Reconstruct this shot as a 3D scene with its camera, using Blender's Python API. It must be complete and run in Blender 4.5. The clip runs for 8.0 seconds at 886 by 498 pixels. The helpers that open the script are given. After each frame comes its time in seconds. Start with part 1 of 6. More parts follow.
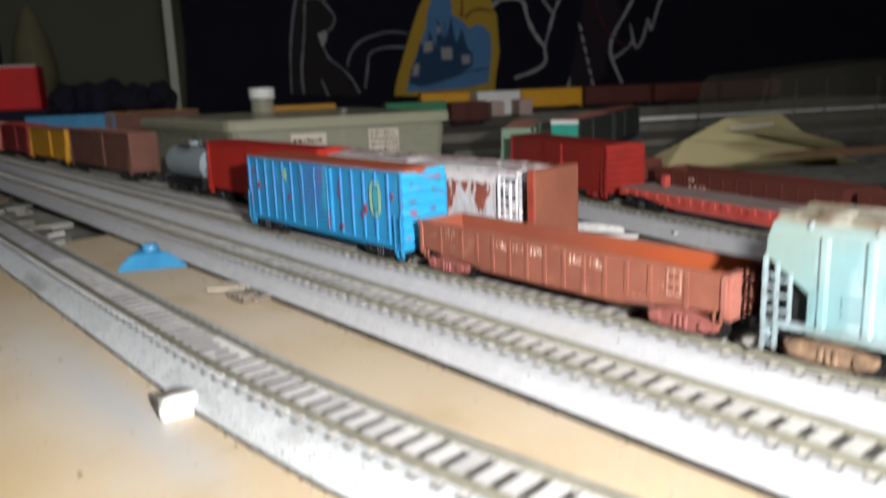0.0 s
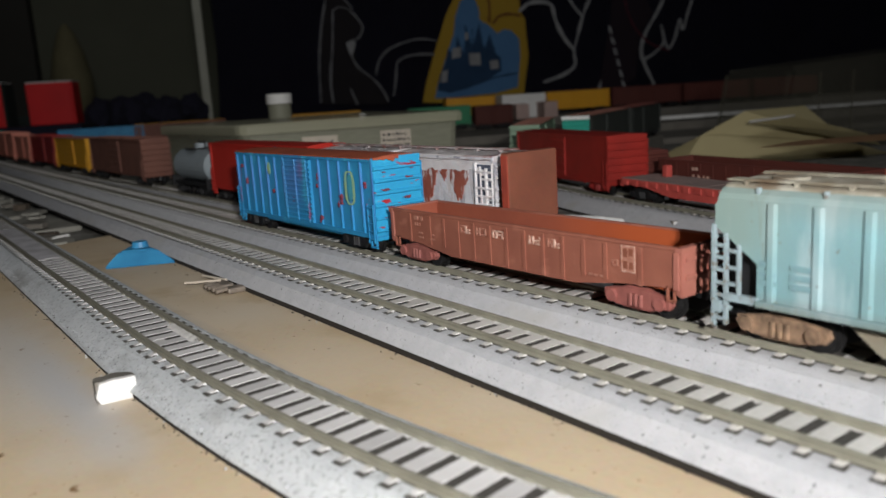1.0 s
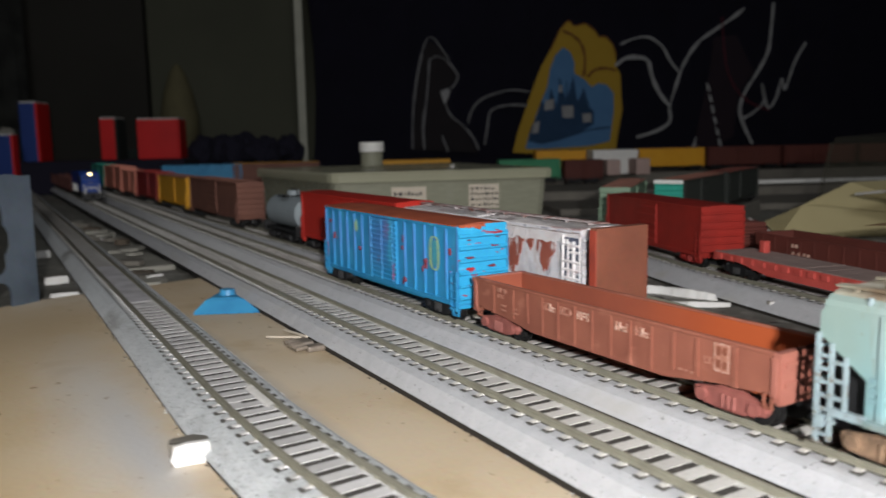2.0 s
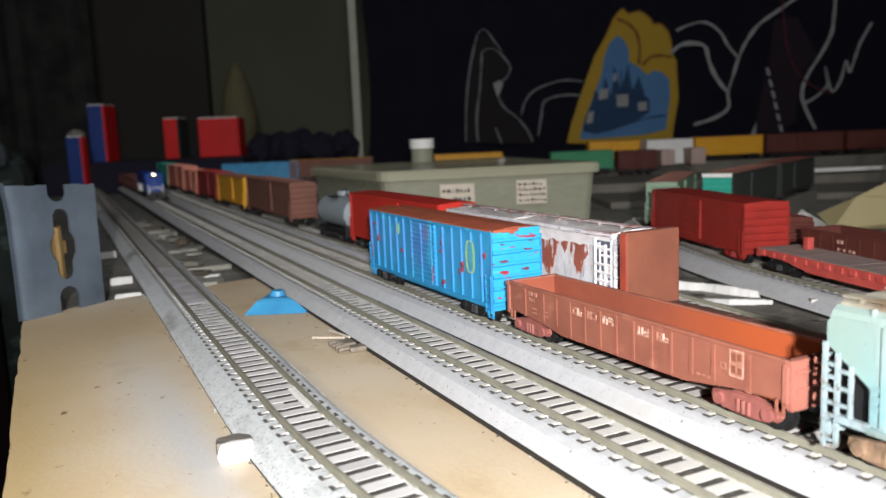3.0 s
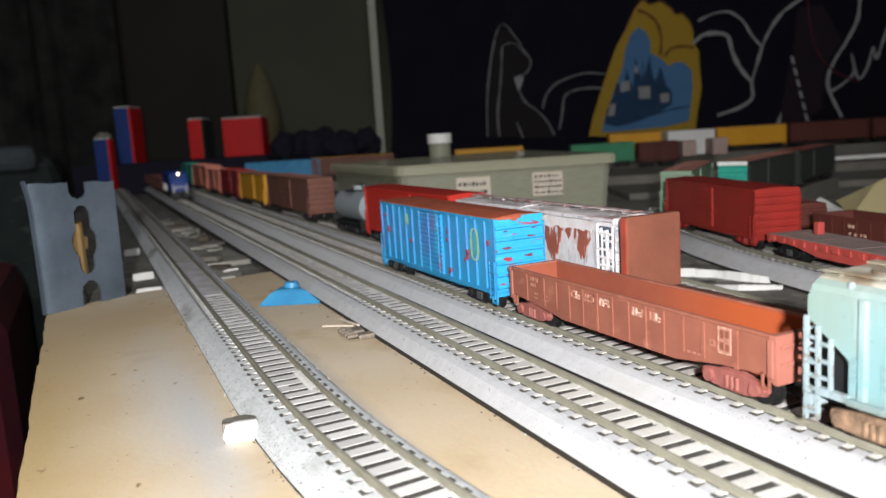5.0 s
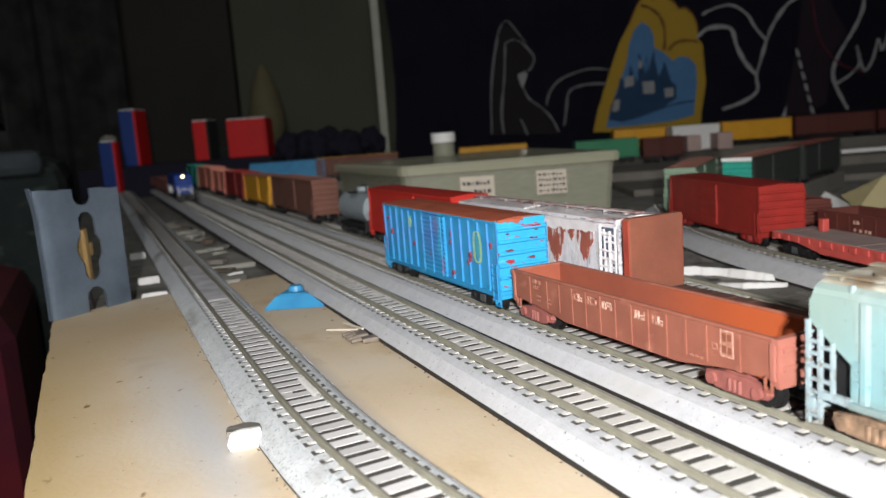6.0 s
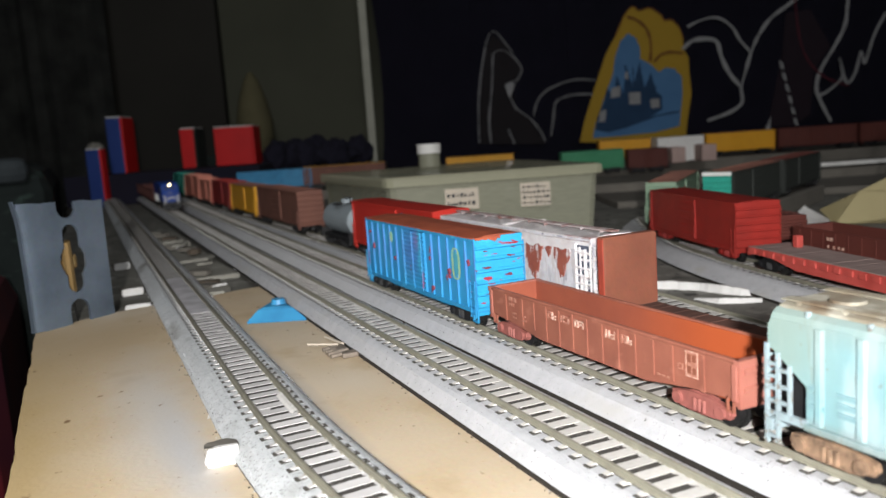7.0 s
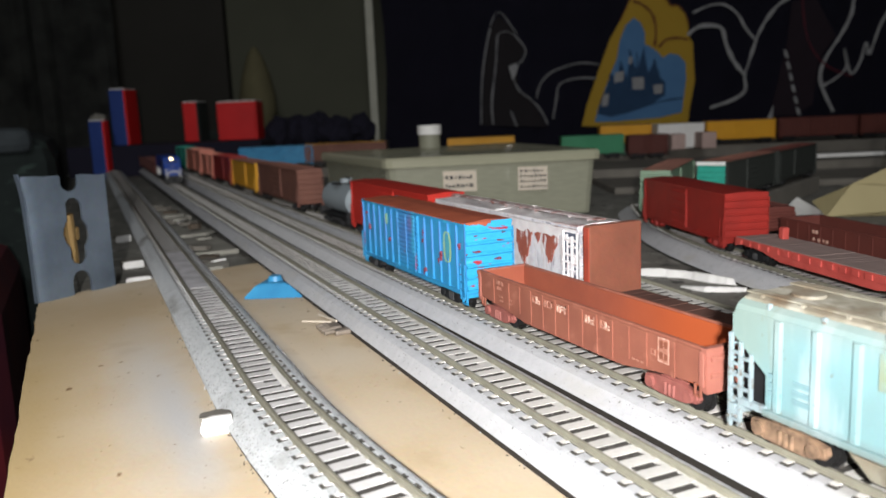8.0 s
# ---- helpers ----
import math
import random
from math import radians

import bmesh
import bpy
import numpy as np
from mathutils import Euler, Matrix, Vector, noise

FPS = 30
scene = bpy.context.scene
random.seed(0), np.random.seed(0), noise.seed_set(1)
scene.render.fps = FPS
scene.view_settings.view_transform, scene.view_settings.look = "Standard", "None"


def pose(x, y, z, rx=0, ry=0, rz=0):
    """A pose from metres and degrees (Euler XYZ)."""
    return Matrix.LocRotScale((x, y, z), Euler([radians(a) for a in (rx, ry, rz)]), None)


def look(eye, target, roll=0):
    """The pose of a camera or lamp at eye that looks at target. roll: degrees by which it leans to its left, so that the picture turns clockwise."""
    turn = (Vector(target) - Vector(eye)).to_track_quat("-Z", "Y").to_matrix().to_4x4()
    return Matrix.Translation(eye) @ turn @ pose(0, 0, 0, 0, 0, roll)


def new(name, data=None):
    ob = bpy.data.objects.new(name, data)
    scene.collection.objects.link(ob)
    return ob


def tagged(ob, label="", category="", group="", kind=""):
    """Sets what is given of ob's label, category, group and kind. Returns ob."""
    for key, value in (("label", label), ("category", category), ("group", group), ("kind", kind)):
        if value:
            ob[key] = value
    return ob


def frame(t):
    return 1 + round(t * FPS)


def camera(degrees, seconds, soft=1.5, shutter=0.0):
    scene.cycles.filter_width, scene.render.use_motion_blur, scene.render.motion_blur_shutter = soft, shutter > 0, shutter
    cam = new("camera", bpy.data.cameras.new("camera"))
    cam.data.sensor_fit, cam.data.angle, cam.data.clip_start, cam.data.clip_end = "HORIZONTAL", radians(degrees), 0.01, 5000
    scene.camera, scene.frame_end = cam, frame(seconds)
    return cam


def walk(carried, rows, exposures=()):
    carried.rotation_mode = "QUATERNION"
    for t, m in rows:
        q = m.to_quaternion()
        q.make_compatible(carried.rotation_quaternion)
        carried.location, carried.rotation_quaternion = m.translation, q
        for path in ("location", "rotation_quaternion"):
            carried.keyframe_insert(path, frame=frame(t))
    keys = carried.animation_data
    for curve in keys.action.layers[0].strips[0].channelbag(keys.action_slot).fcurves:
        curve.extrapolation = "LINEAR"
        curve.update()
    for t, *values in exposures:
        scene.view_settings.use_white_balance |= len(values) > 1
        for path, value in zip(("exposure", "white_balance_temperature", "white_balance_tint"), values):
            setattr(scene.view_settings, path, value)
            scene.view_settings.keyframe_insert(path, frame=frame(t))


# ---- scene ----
cam = camera(58.42, 8.0, shutter=0.5)
ROWS = [
    (0, 0.0030, 0.0056, 0.0663, -39.99, -12.08, 2.03),
    (0.2, 0.0040, 0.0094, 0.0572, -40.61, -13.68, 2.14),
    (0.5, 0.0125, 0.0026, 0.0574, -40.44, -13.30, 3.56),
    (0.7, 0.0169, -0.0045, 0.0561, -40.16, -13.05, 4.01),
    (1, 0.0206, -0.0036, 0.0581, -37.17, -11.23, 3.45),
    (1.2, 0.0223, -0.0043, 0.0577, -36.91, -11.12, 3.03),
    (1.5, 0.0270, -0.0020, 0.0635, -35.76, -10.02, 1.65),
    (1.7, 0.0265, -0.0016, 0.0671, -33.74, -8.86, 0.82),
    (2, 0.0233, 0.0002, 0.0647, -30.71, -7.79, 1.10),
    (2.2, 0.0207, -0.0024, 0.0658, -29.69, -7.38, 2.46),
    (3.3, 0.0269, -0.0103, 0.0704, -25.47, -8.61, 2.04),
    (3.5, 0.0253, -0.0097, 0.0695, -24.91, -8.52, 2.21),
    (4, 0.0291, -0.0114, 0.0673, -25.75, -8.08, 2.17),
    (4.5, 0.0296, -0.0133, 0.0667, -25.44, -8.53, 2.84),
    (4.7, 0.0297, -0.0160, 0.0668, -25.00, -8.62, 3.17),
    (5.8, 0.0298, -0.0181, 0.0699, -24.58, -8.25, 3.81),
    (6, 0.0310, -0.0176, 0.0694, -24.45, -8.74, 4.23),
    (6.5, 0.0302, -0.0189, 0.0706, -24.37, -8.59, 4.12),
    (7, 0.0326, -0.0222, 0.0728, -25.21, -8.29, 3.86),
    (7.5, 0.0323, -0.0259, 0.0750, -25.60, -8.61, 3.94),
    (8, 0.0321, -0.0304, 0.0752, -24.92, -9.78, 2.37),
]
walk(cam, [(t, pose(x, y, z, 90 + pitch, roll, yaw)) for t, x, y, z, yaw, pitch, roll in ROWS],
     [(0, 0.29), (0.2, 0.45), (0.5, -0.24), (1.0, -0.58), (1.5, -0.64), (2.0, -0.16), (3.3, 0.53), (4, 0.53), (4.7, 0.46), (6, 0.32), (8, 0.38)])
# a small lens focused on the near cars
cam.data.dof.use_dof, cam.data.dof.focus_distance, cam.data.dof.aperture_fstop = True, 0.21, 26.0

# ---- light ----
scene.view_settings.exposure = 0.0
world = bpy.data.worlds.new("room_dark")
world.use_nodes = True
world.node_tree.nodes["Background"].inputs[0].default_value = (0.75, 0.85, 1.0, 1)
world.node_tree.nodes["Background"].inputs[1].default_value = 0.02
scene.world = world


def lamp(name, kind, m, energy, size, color):
    data = bpy.data.lights.new(name, kind)
    data.energy, data.color = energy, color
    if kind == "AREA":
        data.size = size
    elif kind == "SPOT":
        data.shadow_soft_size, data.spot_size, data.spot_blend = size, math.radians(110), 1.0
    else:
        data.shadow_soft_size = size
    ob = new(name, data)
    ob.matrix_world = m
    return ob


# small white torch, set back behind the lens; added dim fill high behind it
# moved back from the lens to even out its falloff
lamp("torch", "SPOT", look((0.000, -0.095, 0.101), (0.270, 0.60, 0.07)), 7.6, 0.006, (0.975, 0.962, 0.955))
# added fill that brightens the wall and far rows; no lamp known there
lamp("room_fill", "AREA", look((-0.5, -1.3, 1.5), (0.4, 0.6, 0.0)), 9.6, 0.5, (0.95, 0.97, 1.0))


# ---- materials ----
def material(name, color, rough=0.6, metal=0.0, dark=None, grain=600.0, amount=0.5, bump=0.15, fine=3000.0, spec=0.4, rand=0.0):
    """Base colour varied by a coarse and a fine noise, with fine relief."""
    m = bpy.data.materials.new(name)
    m.use_nodes = True
    nt = m.node_tree
    n, l = nt.nodes, nt.links
    b = n["Principled BSDF"]
    b.inputs["Roughness"].default_value, b.inputs["Metallic"].default_value = rough, metal
    b.inputs["Specular IOR Level"].default_value = spec
    tc = n.new("ShaderNodeTexCoord")
    a = n.new("ShaderNodeTexNoise")
    a.inputs["Scale"].default_value, a.inputs["Detail"].default_value = grain, 6
    f = n.new("ShaderNodeTexNoise")
    f.inputs["Scale"].default_value, f.inputs["Detail"].default_value = fine, 3
    l.new(tc.outputs["Object"], a.inputs["Vector"])
    l.new(tc.outputs["Object"], f.inputs["Vector"])
    dark = dark or tuple(c * 0.6 for c in color)
    mix = n.new("ShaderNodeMix")
    mix.data_type = "RGBA"
    ramp = n.new("ShaderNodeMapRange")
    ramp.inputs["From Min"].default_value, ramp.inputs["From Max"].default_value = 0.35, 0.75
    ramp.inputs["To Max"].default_value = amount
    l.new(a.outputs["Fac"], ramp.inputs["Value"])
    l.new(ramp.outputs["Result"], mix.inputs["Factor"])
    mix.inputs["A"].default_value, mix.inputs["B"].default_value = (*color, 1), (*dark, 1)
    out = mix.outputs["Result"]
    mix2 = n.new("ShaderNodeMix")
    mix2.data_type, mix2.blend_type = "RGBA", "MULTIPLY"
    mix2.inputs["Factor"].default_value = 0.35
    l.new(out, mix2.inputs["A"])
    l.new(f.outputs["Color"], mix2.inputs["B"])
    hsv = n.new("ShaderNodeHueSaturation")
    hsv.inputs["Value"].default_value = 1.2
    l.new(mix2.outputs["Result"], hsv.inputs["Color"])
    m2 = n.new("ShaderNodeMix")
    m2.data_type = "RGBA"
    m2.inputs["Factor"].default_value = 0.5
    l.new(out, m2.inputs["A"])
    l.new(hsv.outputs["Color"], m2.inputs["B"])
    out = m2.outputs["Result"]
    if rand:
        info = n.new("ShaderNodeObjectInfo")
        mr = n.new("ShaderNodeMapRange")
        mr.inputs["To Min"].default_value, mr.inputs["To Max"].default_value = 1 - rand, 1 + rand * 0.4
        l.new(info.outputs["Random"], mr.inputs["Value"])
        h2 = n.new("ShaderNodeHueSaturation")
        l.new(mr.outputs["Result"], h2.inputs["Value"])
        l.new(out, h2.inputs["Color"])
        out = h2.outputs["Color"]
    l.new(out, b.inputs["Base Color"])
    if bump:
        bp = n.new("ShaderNodeBump")
        bp.inputs["Strength"].default_value, bp.inputs["Distance"].default_value = bump, 0.0004
        l.new(f.outputs["Fac"], bp.inputs["Height"])
        l.new(bp.outputs["Normal"], b.inputs["Normal"])
    return m


def overlay(m, color, scale, low, high, stretch=(1, 1, 1)):
    """Patches of a second colour with ragged edges, laid over a material: chipped or smeared paint, specks, stains."""
    nt = m.node_tree
    n, l = nt.nodes, nt.links
    b = n["Principled BSDF"]
    src = b.inputs["Base Color"].links[0].from_socket
    tc, mp, ns, mr, mix = (n.new(k) for k in ("ShaderNodeTexCoord", "ShaderNodeMapping", "ShaderNodeTexNoise", "ShaderNodeMapRange", "ShaderNodeMix"))
    mp.inputs["Scale"].default_value = stretch
    ns.inputs["Scale"].default_value, ns.inputs["Detail"].default_value = scale, 5
    mr.inputs["From Min"].default_value, mr.inputs["From Max"].default_value = low, high
    mix.data_type = "RGBA"
    l.new(tc.outputs["Object"], mp.inputs["Vector"])
    l.new(mp.outputs["Vector"], ns.inputs["Vector"])
    l.new(ns.outputs["Fac"], mr.inputs["Value"])
    l.new(mr.outputs["Result"], mix.inputs["Factor"])
    l.new(src, mix.inputs["A"])
    mix.inputs["B"].default_value = (*color, 1)
    l.new(mix.outputs["Result"], b.inputs["Base Color"])
    return m


def oval_tint(m, color, place, radii, strength, edge=1.0, soft=0.8, scale=90):
    """An oval of another colour, thick in the middle and ragged at the rim, lying on a material."""
    nt = m.node_tree
    n, l = nt.nodes, nt.links
    b = n["Principled BSDF"]
    src = b.inputs["Base Color"].links[0].from_socket
    tc, mp, ln, ns, ad, mr, mix = (n.new(k) for k in ("ShaderNodeTexCoord", "ShaderNodeMapping", "ShaderNodeVectorMath", "ShaderNodeTexNoise", "ShaderNodeMath", "ShaderNodeMapRange", "ShaderNodeMix"))
    mp.inputs["Location"].default_value = [-p / r for p, r in zip(place, radii)]
    mp.inputs["Scale"].default_value = [1 / r for r in radii]
    ln.operation = "LENGTH"
    ns.inputs["Scale"].default_value, ns.inputs["Detail"].default_value = scale, 6
    ad.operation = "MULTIPLY_ADD"
    ad.inputs[1].default_value = 0.5
    mr.inputs["From Min"].default_value, mr.inputs["From Max"].default_value = 1.25 * edge, (1.25 - soft) * edge
    mr.inputs["To Max"].default_value = strength
    mix.data_type = "RGBA"
    l.new(tc.outputs["Object"], mp.inputs["Vector"])
    l.new(mp.outputs["Vector"], ln.inputs[0])
    l.new(tc.outputs["Object"], ns.inputs["Vector"])
    l.new(ns.outputs["Fac"], ad.inputs[0])
    l.new(ln.outputs["Value"], ad.inputs[2])
    l.new(ad.outputs["Value"], mr.inputs["Value"])
    l.new(mr.outputs["Result"], mix.inputs["Factor"])
    l.new(src, mix.inputs["A"])
    mix.inputs["B"].default_value = (*color, 1)
    l.new(mix.outputs["Result"], b.inputs["Base Color"])
    return m


PLY = material("plywood", (0.58, 0.462, 0.315), 0.6, dark=(0.515, 0.392, 0.250), grain=45, amount=0.7, fine=700, bump=0.2)
overlay(PLY, (0.60, 0.507, 0.385), 16, 0.46, 0.70)
overlay(PLY, (0.487, 0.372, 0.235), 60, 0.58, 0.74)
oval_tint(PLY, (0.45, 0.322, 0.148), (0.010, 0.19, 0.0), (0.024, 0.20, 1), 0.85)
oval_tint(PLY, (0.44, 0.322, 0.180), (0.034, 0.305, 0.0), (0.034, 0.060, 1), 0.6)
oval_tint(PLY, (0.554, 0.529, 0.491), (0.046, 0.195, 0.0), (0.013, 0.080, 1), 0.75, 1.15)
oval_tint(PLY, (0.487, 0.483, 0.483), (0.049, 0.165, 0.0), (0.007, 0.055, 1), 0.8)
oval_tint(PLY, (0.353, 0.336, 0.315), (0.083, 0.20, 0.0), (0.006, 0.20, 1), 0.7)
overlay(PLY, (0.252, 0.160, 0.076), 700, 0.68, 0.74)
overlay(PLY, (0.210, 0.126, 0.059), 230, 0.69, 0.74, (1, 0.6, 1))
PLY_EDGE = material("plywood_edge", (0.60, 0.41, 0.15), 0.8, dark=(0.28, 0.16, 0.05), grain=300, amount=0.8)
BALLAST = material("grey_roadbed", (0.50, 0.50, 0.515), 0.9, dark=(0.415, 0.42, 0.435), grain=260, amount=0.9, fine=3600, bump=0.6)
overlay(BALLAST, (0.50, 0.505, 0.51), 1500, 0.57, 0.70)
overlay(BALLAST, (0.40, 0.40, 0.41), 2600, 0.58, 0.66)
overlay(BALLAST, (0.06, 0.06, 0.055), 1500, 0.665, 0.69)
overlay(BALLAST, (0.45, 0.44, 0.42), 60, 0.60, 0.72, (1, 0.5, 1))
BALLAST_DIRTY = material("dirty_grey_roadbed", (0.55, 0.565, 0.57), 0.9, dark=(0.45, 0.47, 0.48), grain=240, amount=0.9, fine=3600, bump=0.6)
overlay(BALLAST_DIRTY, (0.26, 0.27, 0.27), 1400, 0.56, 0.68)
overlay(BALLAST_DIRTY, (0.03, 0.03, 0.028), 1700, 0.66, 0.70)
overlay(BALLAST_DIRTY, (0.24, 0.235, 0.22), 55, 0.58, 0.72, (1, 0.5, 1))
FOOT_SHADE = material("foot_shade", (0.022, 0.018, 0.014), 0.95)
BALLAST_FAR_LIT = BALLAST.copy()
BALLAST_FAR_LIT.name = "far_lit_roadbed"
# far stretch lightened in the colour to offset the torch's falloff
oval_tint(BALLAST_FAR_LIT, (0.70, 0.70, 0.70), (0.155, 0.52, 0.0), (0.030, 0.22, 1), 0.8, 1.2)
GAP = material("gap_floor", (0.050, 0.046, 0.040), 0.9)
overlay(GAP, (0.13, 0.12, 0.105), 600, 0.60, 0.72)
TIE = material("tie_plastic", (0.60, 0.58, 0.55), 0.7, dark=(0.46, 0.44, 0.41), grain=700, amount=0.6, rand=0.12)
TIE_DIRTY = material("dirty_tie_plastic", (0.60, 0.59, 0.585), 0.75, dark=(0.46, 0.44, 0.43), grain=160, amount=0.9, rand=0.2)
TIP_SHADE = material("tie_tip_shade", (0.075, 0.070, 0.060), 0.8, dark=(0.035, 0.032, 0.028), grain=500)
CLIPM = material("tan_rail_clip", (0.34, 0.325, 0.265), 0.7, dark=(0.22, 0.205, 0.165), grain=300, amount=0.8)
RAIL = material("painted_rail", (0.25, 0.24, 0.185), 0.5, dark=(0.15, 0.14, 0.11), grain=200, amount=0.7, spec=0.5)
oval_tint(RAIL, (0.06, 0.052, 0.042), (0.076, 0.85, 0.0), (0.030, 0.55, 1), 0.8, 1.5)
oval_tint(TIE_DIRTY, (0.13, 0.12, 0.105), (0.076, 0.85, 0.0), (0.030, 0.55, 1), 0.85, 1.5)
BLUE = material("blue_brushed_paint", (0.03, 0.275, 0.52), 0.5, dark=(0.022, 0.195, 0.42), grain=90, amount=0.7, fine=900)
overlay(BLUE, (0.20, 0.10, 0.22), 150, 0.685, 0.72, (1, 1.2, 0.6))
overlay(BLUE, (0.045, 0.24, 0.50), 85, 0.58, 0.74, (1, 0.9, 0.6))
oval_tint(BLUE, (0.10, 0.17, 0.48), (0, 0.001, 0.020), (1, 0.009, 0.010), 0.5, 1.2)
oval_tint(BLUE, (0.26, 0.11, 0.30), (0, -0.005, 0.024), (1, 0.003, 0.004), 0.5, 1.2)
overlay(BLUE, (0.06, 0.40, 0.62), 160, 0.60, 0.70, (1, 1.5, 0.3))
BLUE_END = material("blue_end_paint", (0.03, 0.34, 0.60), 0.5, dark=(0.022, 0.27, 0.52), grain=90, amount=0.7, fine=900)
overlay(BLUE_END, (0.34, 0.025, 0.035), 190, 0.64, 0.655, (0.7, 1, 3.0))
overlay(BLUE_END, (0.05, 0.42, 0.68), 260, 0.60, 0.72, (0.6, 1, 2.0))
OXIDE = material("red_oxide_roof", (0.42, 0.100, 0.045), 0.65, dark=(0.27, 0.060, 0.032), grain=110, amount=1.0, fine=900, bump=0.4)
GON_RED = material("gondola_red_brown", (0.275, 0.095, 0.060), 0.7, dark=(0.20, 0.066, 0.043), grain=110, amount=0.9)
overlay(GON_RED, (0.38, 0.15, 0.10), 130, 0.58, 0.78, (1, 1, 1.5))
overlay(GON_RED, (0.21, 0.063, 0.040), 60, 0.56, 0.74, (1, 1, 0.6))
GON_IN = material("gondola_inside", (0.30, 0.078, 0.040), 0.75, dark=(0.22, 0.056, 0.032), grain=70, amount=1.0)
# more orange towards the near end
oval_tint(GON_IN, (0.37, 0.072, 0.017), (0, -0.034, 0.012), (1, 0.026, 1), 0.9, 1.4)
GON_PINK = material("faded_pink_brown", (0.34, 0.125, 0.092), 0.75, dark=(0.26, 0.085, 0.060), grain=120, amount=0.9)
TRUCK_PINK = material("pink_truck_plastic", (0.30, 0.10, 0.082), 0.65, dark=(0.17, 0.055, 0.045), grain=300, amount=0.9)
TRUCK_BROWN = material("rusty_truck", (0.27, 0.17, 0.105), 0.9, dark=(0.09, 0.058, 0.038), grain=500, amount=1.0)
BLACK = material("black_plastic", (0.012, 0.012, 0.013), 0.5)
WHEEL = material("dark_wheel_metal", (0.035, 0.034, 0.034), 0.35, 0.6)
PALE_BLUE = material("pale_blue_hopper", (0.185, 0.335, 0.36), 0.75, dark=(0.16, 0.265, 0.27), grain=70, amount=0.8)
overlay(PALE_BLUE, (0.28, 0.39, 0.41), 120, 0.50, 0.64, (1, 1.6, 0.35))
overlay(PALE_BLUE, (0.21, 0.25, 0.21), 55, 0.62, 0.76, (1, 2.0, 0.6))
overlay(PALE_BLUE, (0.17, 0.19, 0.16), 160, 0.66, 0.76, (1, 2.2, 0.3))
overlay(PALE_BLUE, (0.14, 0.12, 0.085), 420, 0.66, 0.74)
oval_tint(PALE_BLUE, (0.22, 0.23, 0.19), (0, 0.0, 0.0300), (1, 1, 0.0065), 0.7, 1.25)
oval_tint(PALE_BLUE, (0.15, 0.11, 0.07), (0, 0.0, 0.0060), (1, 1, 0.0030), 0.6, 1.25)
oval_tint(PALE_BLUE, (0.20, 0.27, 0.24), (0, 0.052, 0.021), (1, 0.012, 0.010), 0.8, 1.2)
PALE_DARK = material("pale_blue_grey_frame", (0.28, 0.36, 0.385), 0.7, dark=(0.20, 0.24, 0.25), grain=300, amount=0.9)
overlay(PALE_DARK, (0.15, 0.125, 0.095), 700, 0.56, 0.68)
HOP_ROOF = material("dusty_hopper_roof", (0.24, 0.23, 0.18), 0.9, dark=(0.19, 0.15, 0.10), grain=90, amount=1.0)
overlay(HOP_ROOF, (0.36, 0.34, 0.28), 160, 0.52, 0.66)
overlay(HOP_ROOF, (0.13, 0.11, 0.08), 240, 0.60, 0.74)
overlay(HOP_ROOF, (0.15, 0.105, 0.065), 70, 0.54, 0.66)
SILVER = material("smeared_silver_paint", (0.74, 0.73, 0.75), 0.4, 0.1, dark=(0.46, 0.44, 0.47), grain=240, amount=0.9, fine=900, bump=0.8)
overlay(SILVER, (0.36, 0.35, 0.39), 190, 0.58, 0.68, (1, 1.2, 0.3))
overlay(SILVER, (0.34, 0.14, 0.11), 90, 0.64, 0.70, (1, 1.0, 0.5))
overlay(SILVER, (0.60, 0.55, 0.54), 330, 0.55, 0.62, (1, 1.4, 0.4))
overlay(SILVER, (0.68, 0.66, 0.68), 260, 0.53, 0.58, (1, 2.4, 0.22))
overlay(SILVER, (0.30, 0.29, 0.32), 420, 0.62, 0.66, (1, 2.0, 0.3))
BARE_RUST = material("bare_red_brown", (0.30, 0.085, 0.055), 0.7, dark=(0.22, 0.06, 0.042), grain=300, amount=0.9, fine=900)
overlay(BARE_RUST, (0.58, 0.53, 0.53), 420, 0.58, 0.63, (1, 1.6, 0.4))
SILVER_TOP = material("foil_roof", (0.80, 0.76, 0.75), 0.5, 0.0, dark=(0.62, 0.56, 0.56), grain=260, amount=0.9, bump=0.9)
overlay(SILVER_TOP, (0.30, 0.10, 0.09), 130, 0.60, 0.66, (1, 0.35, 1))
overlay(SILVER_TOP, (0.72, 0.70, 0.70), 420, 0.56, 0.64, (1, 0.5, 1))
BULK = material("bulkhead_brown", (0.21, 0.068, 0.038), 0.75, dark=(0.145, 0.048, 0.028), grain=90, amount=0.9, fine=700, bump=0.4)
LIT_EDGE_RED = material("lit_edge_red", (0.34, 0.055, 0.030), 0.65, dark=(0.24, 0.042, 0.026), grain=140, amount=0.9)
DECK = material("dark_brown_deck", (0.10, 0.045, 0.032), 0.85, dark=(0.07, 0.03, 0.022), grain=150, rand=0.25)
DECK_GREY = material("worn_grey_deck", (0.27, 0.195, 0.175), 0.9, dark=(0.19, 0.13, 0.115), grain=150, rand=0.08)
RED = material("red_boxcar_paint", (0.33, 0.025, 0.018), 0.5, dark=(0.20, 0.018, 0.014), grain=90, amount=0.8)
TRUCK_RED = material("red_truck_plastic", (0.30, 0.02, 0.016), 0.6, grain=200)
FLAT_RED = material("pinkish_red_paint", (0.54, 0.085, 0.068), 0.6, dark=(0.38, 0.05, 0.04), grain=130, amount=0.9)
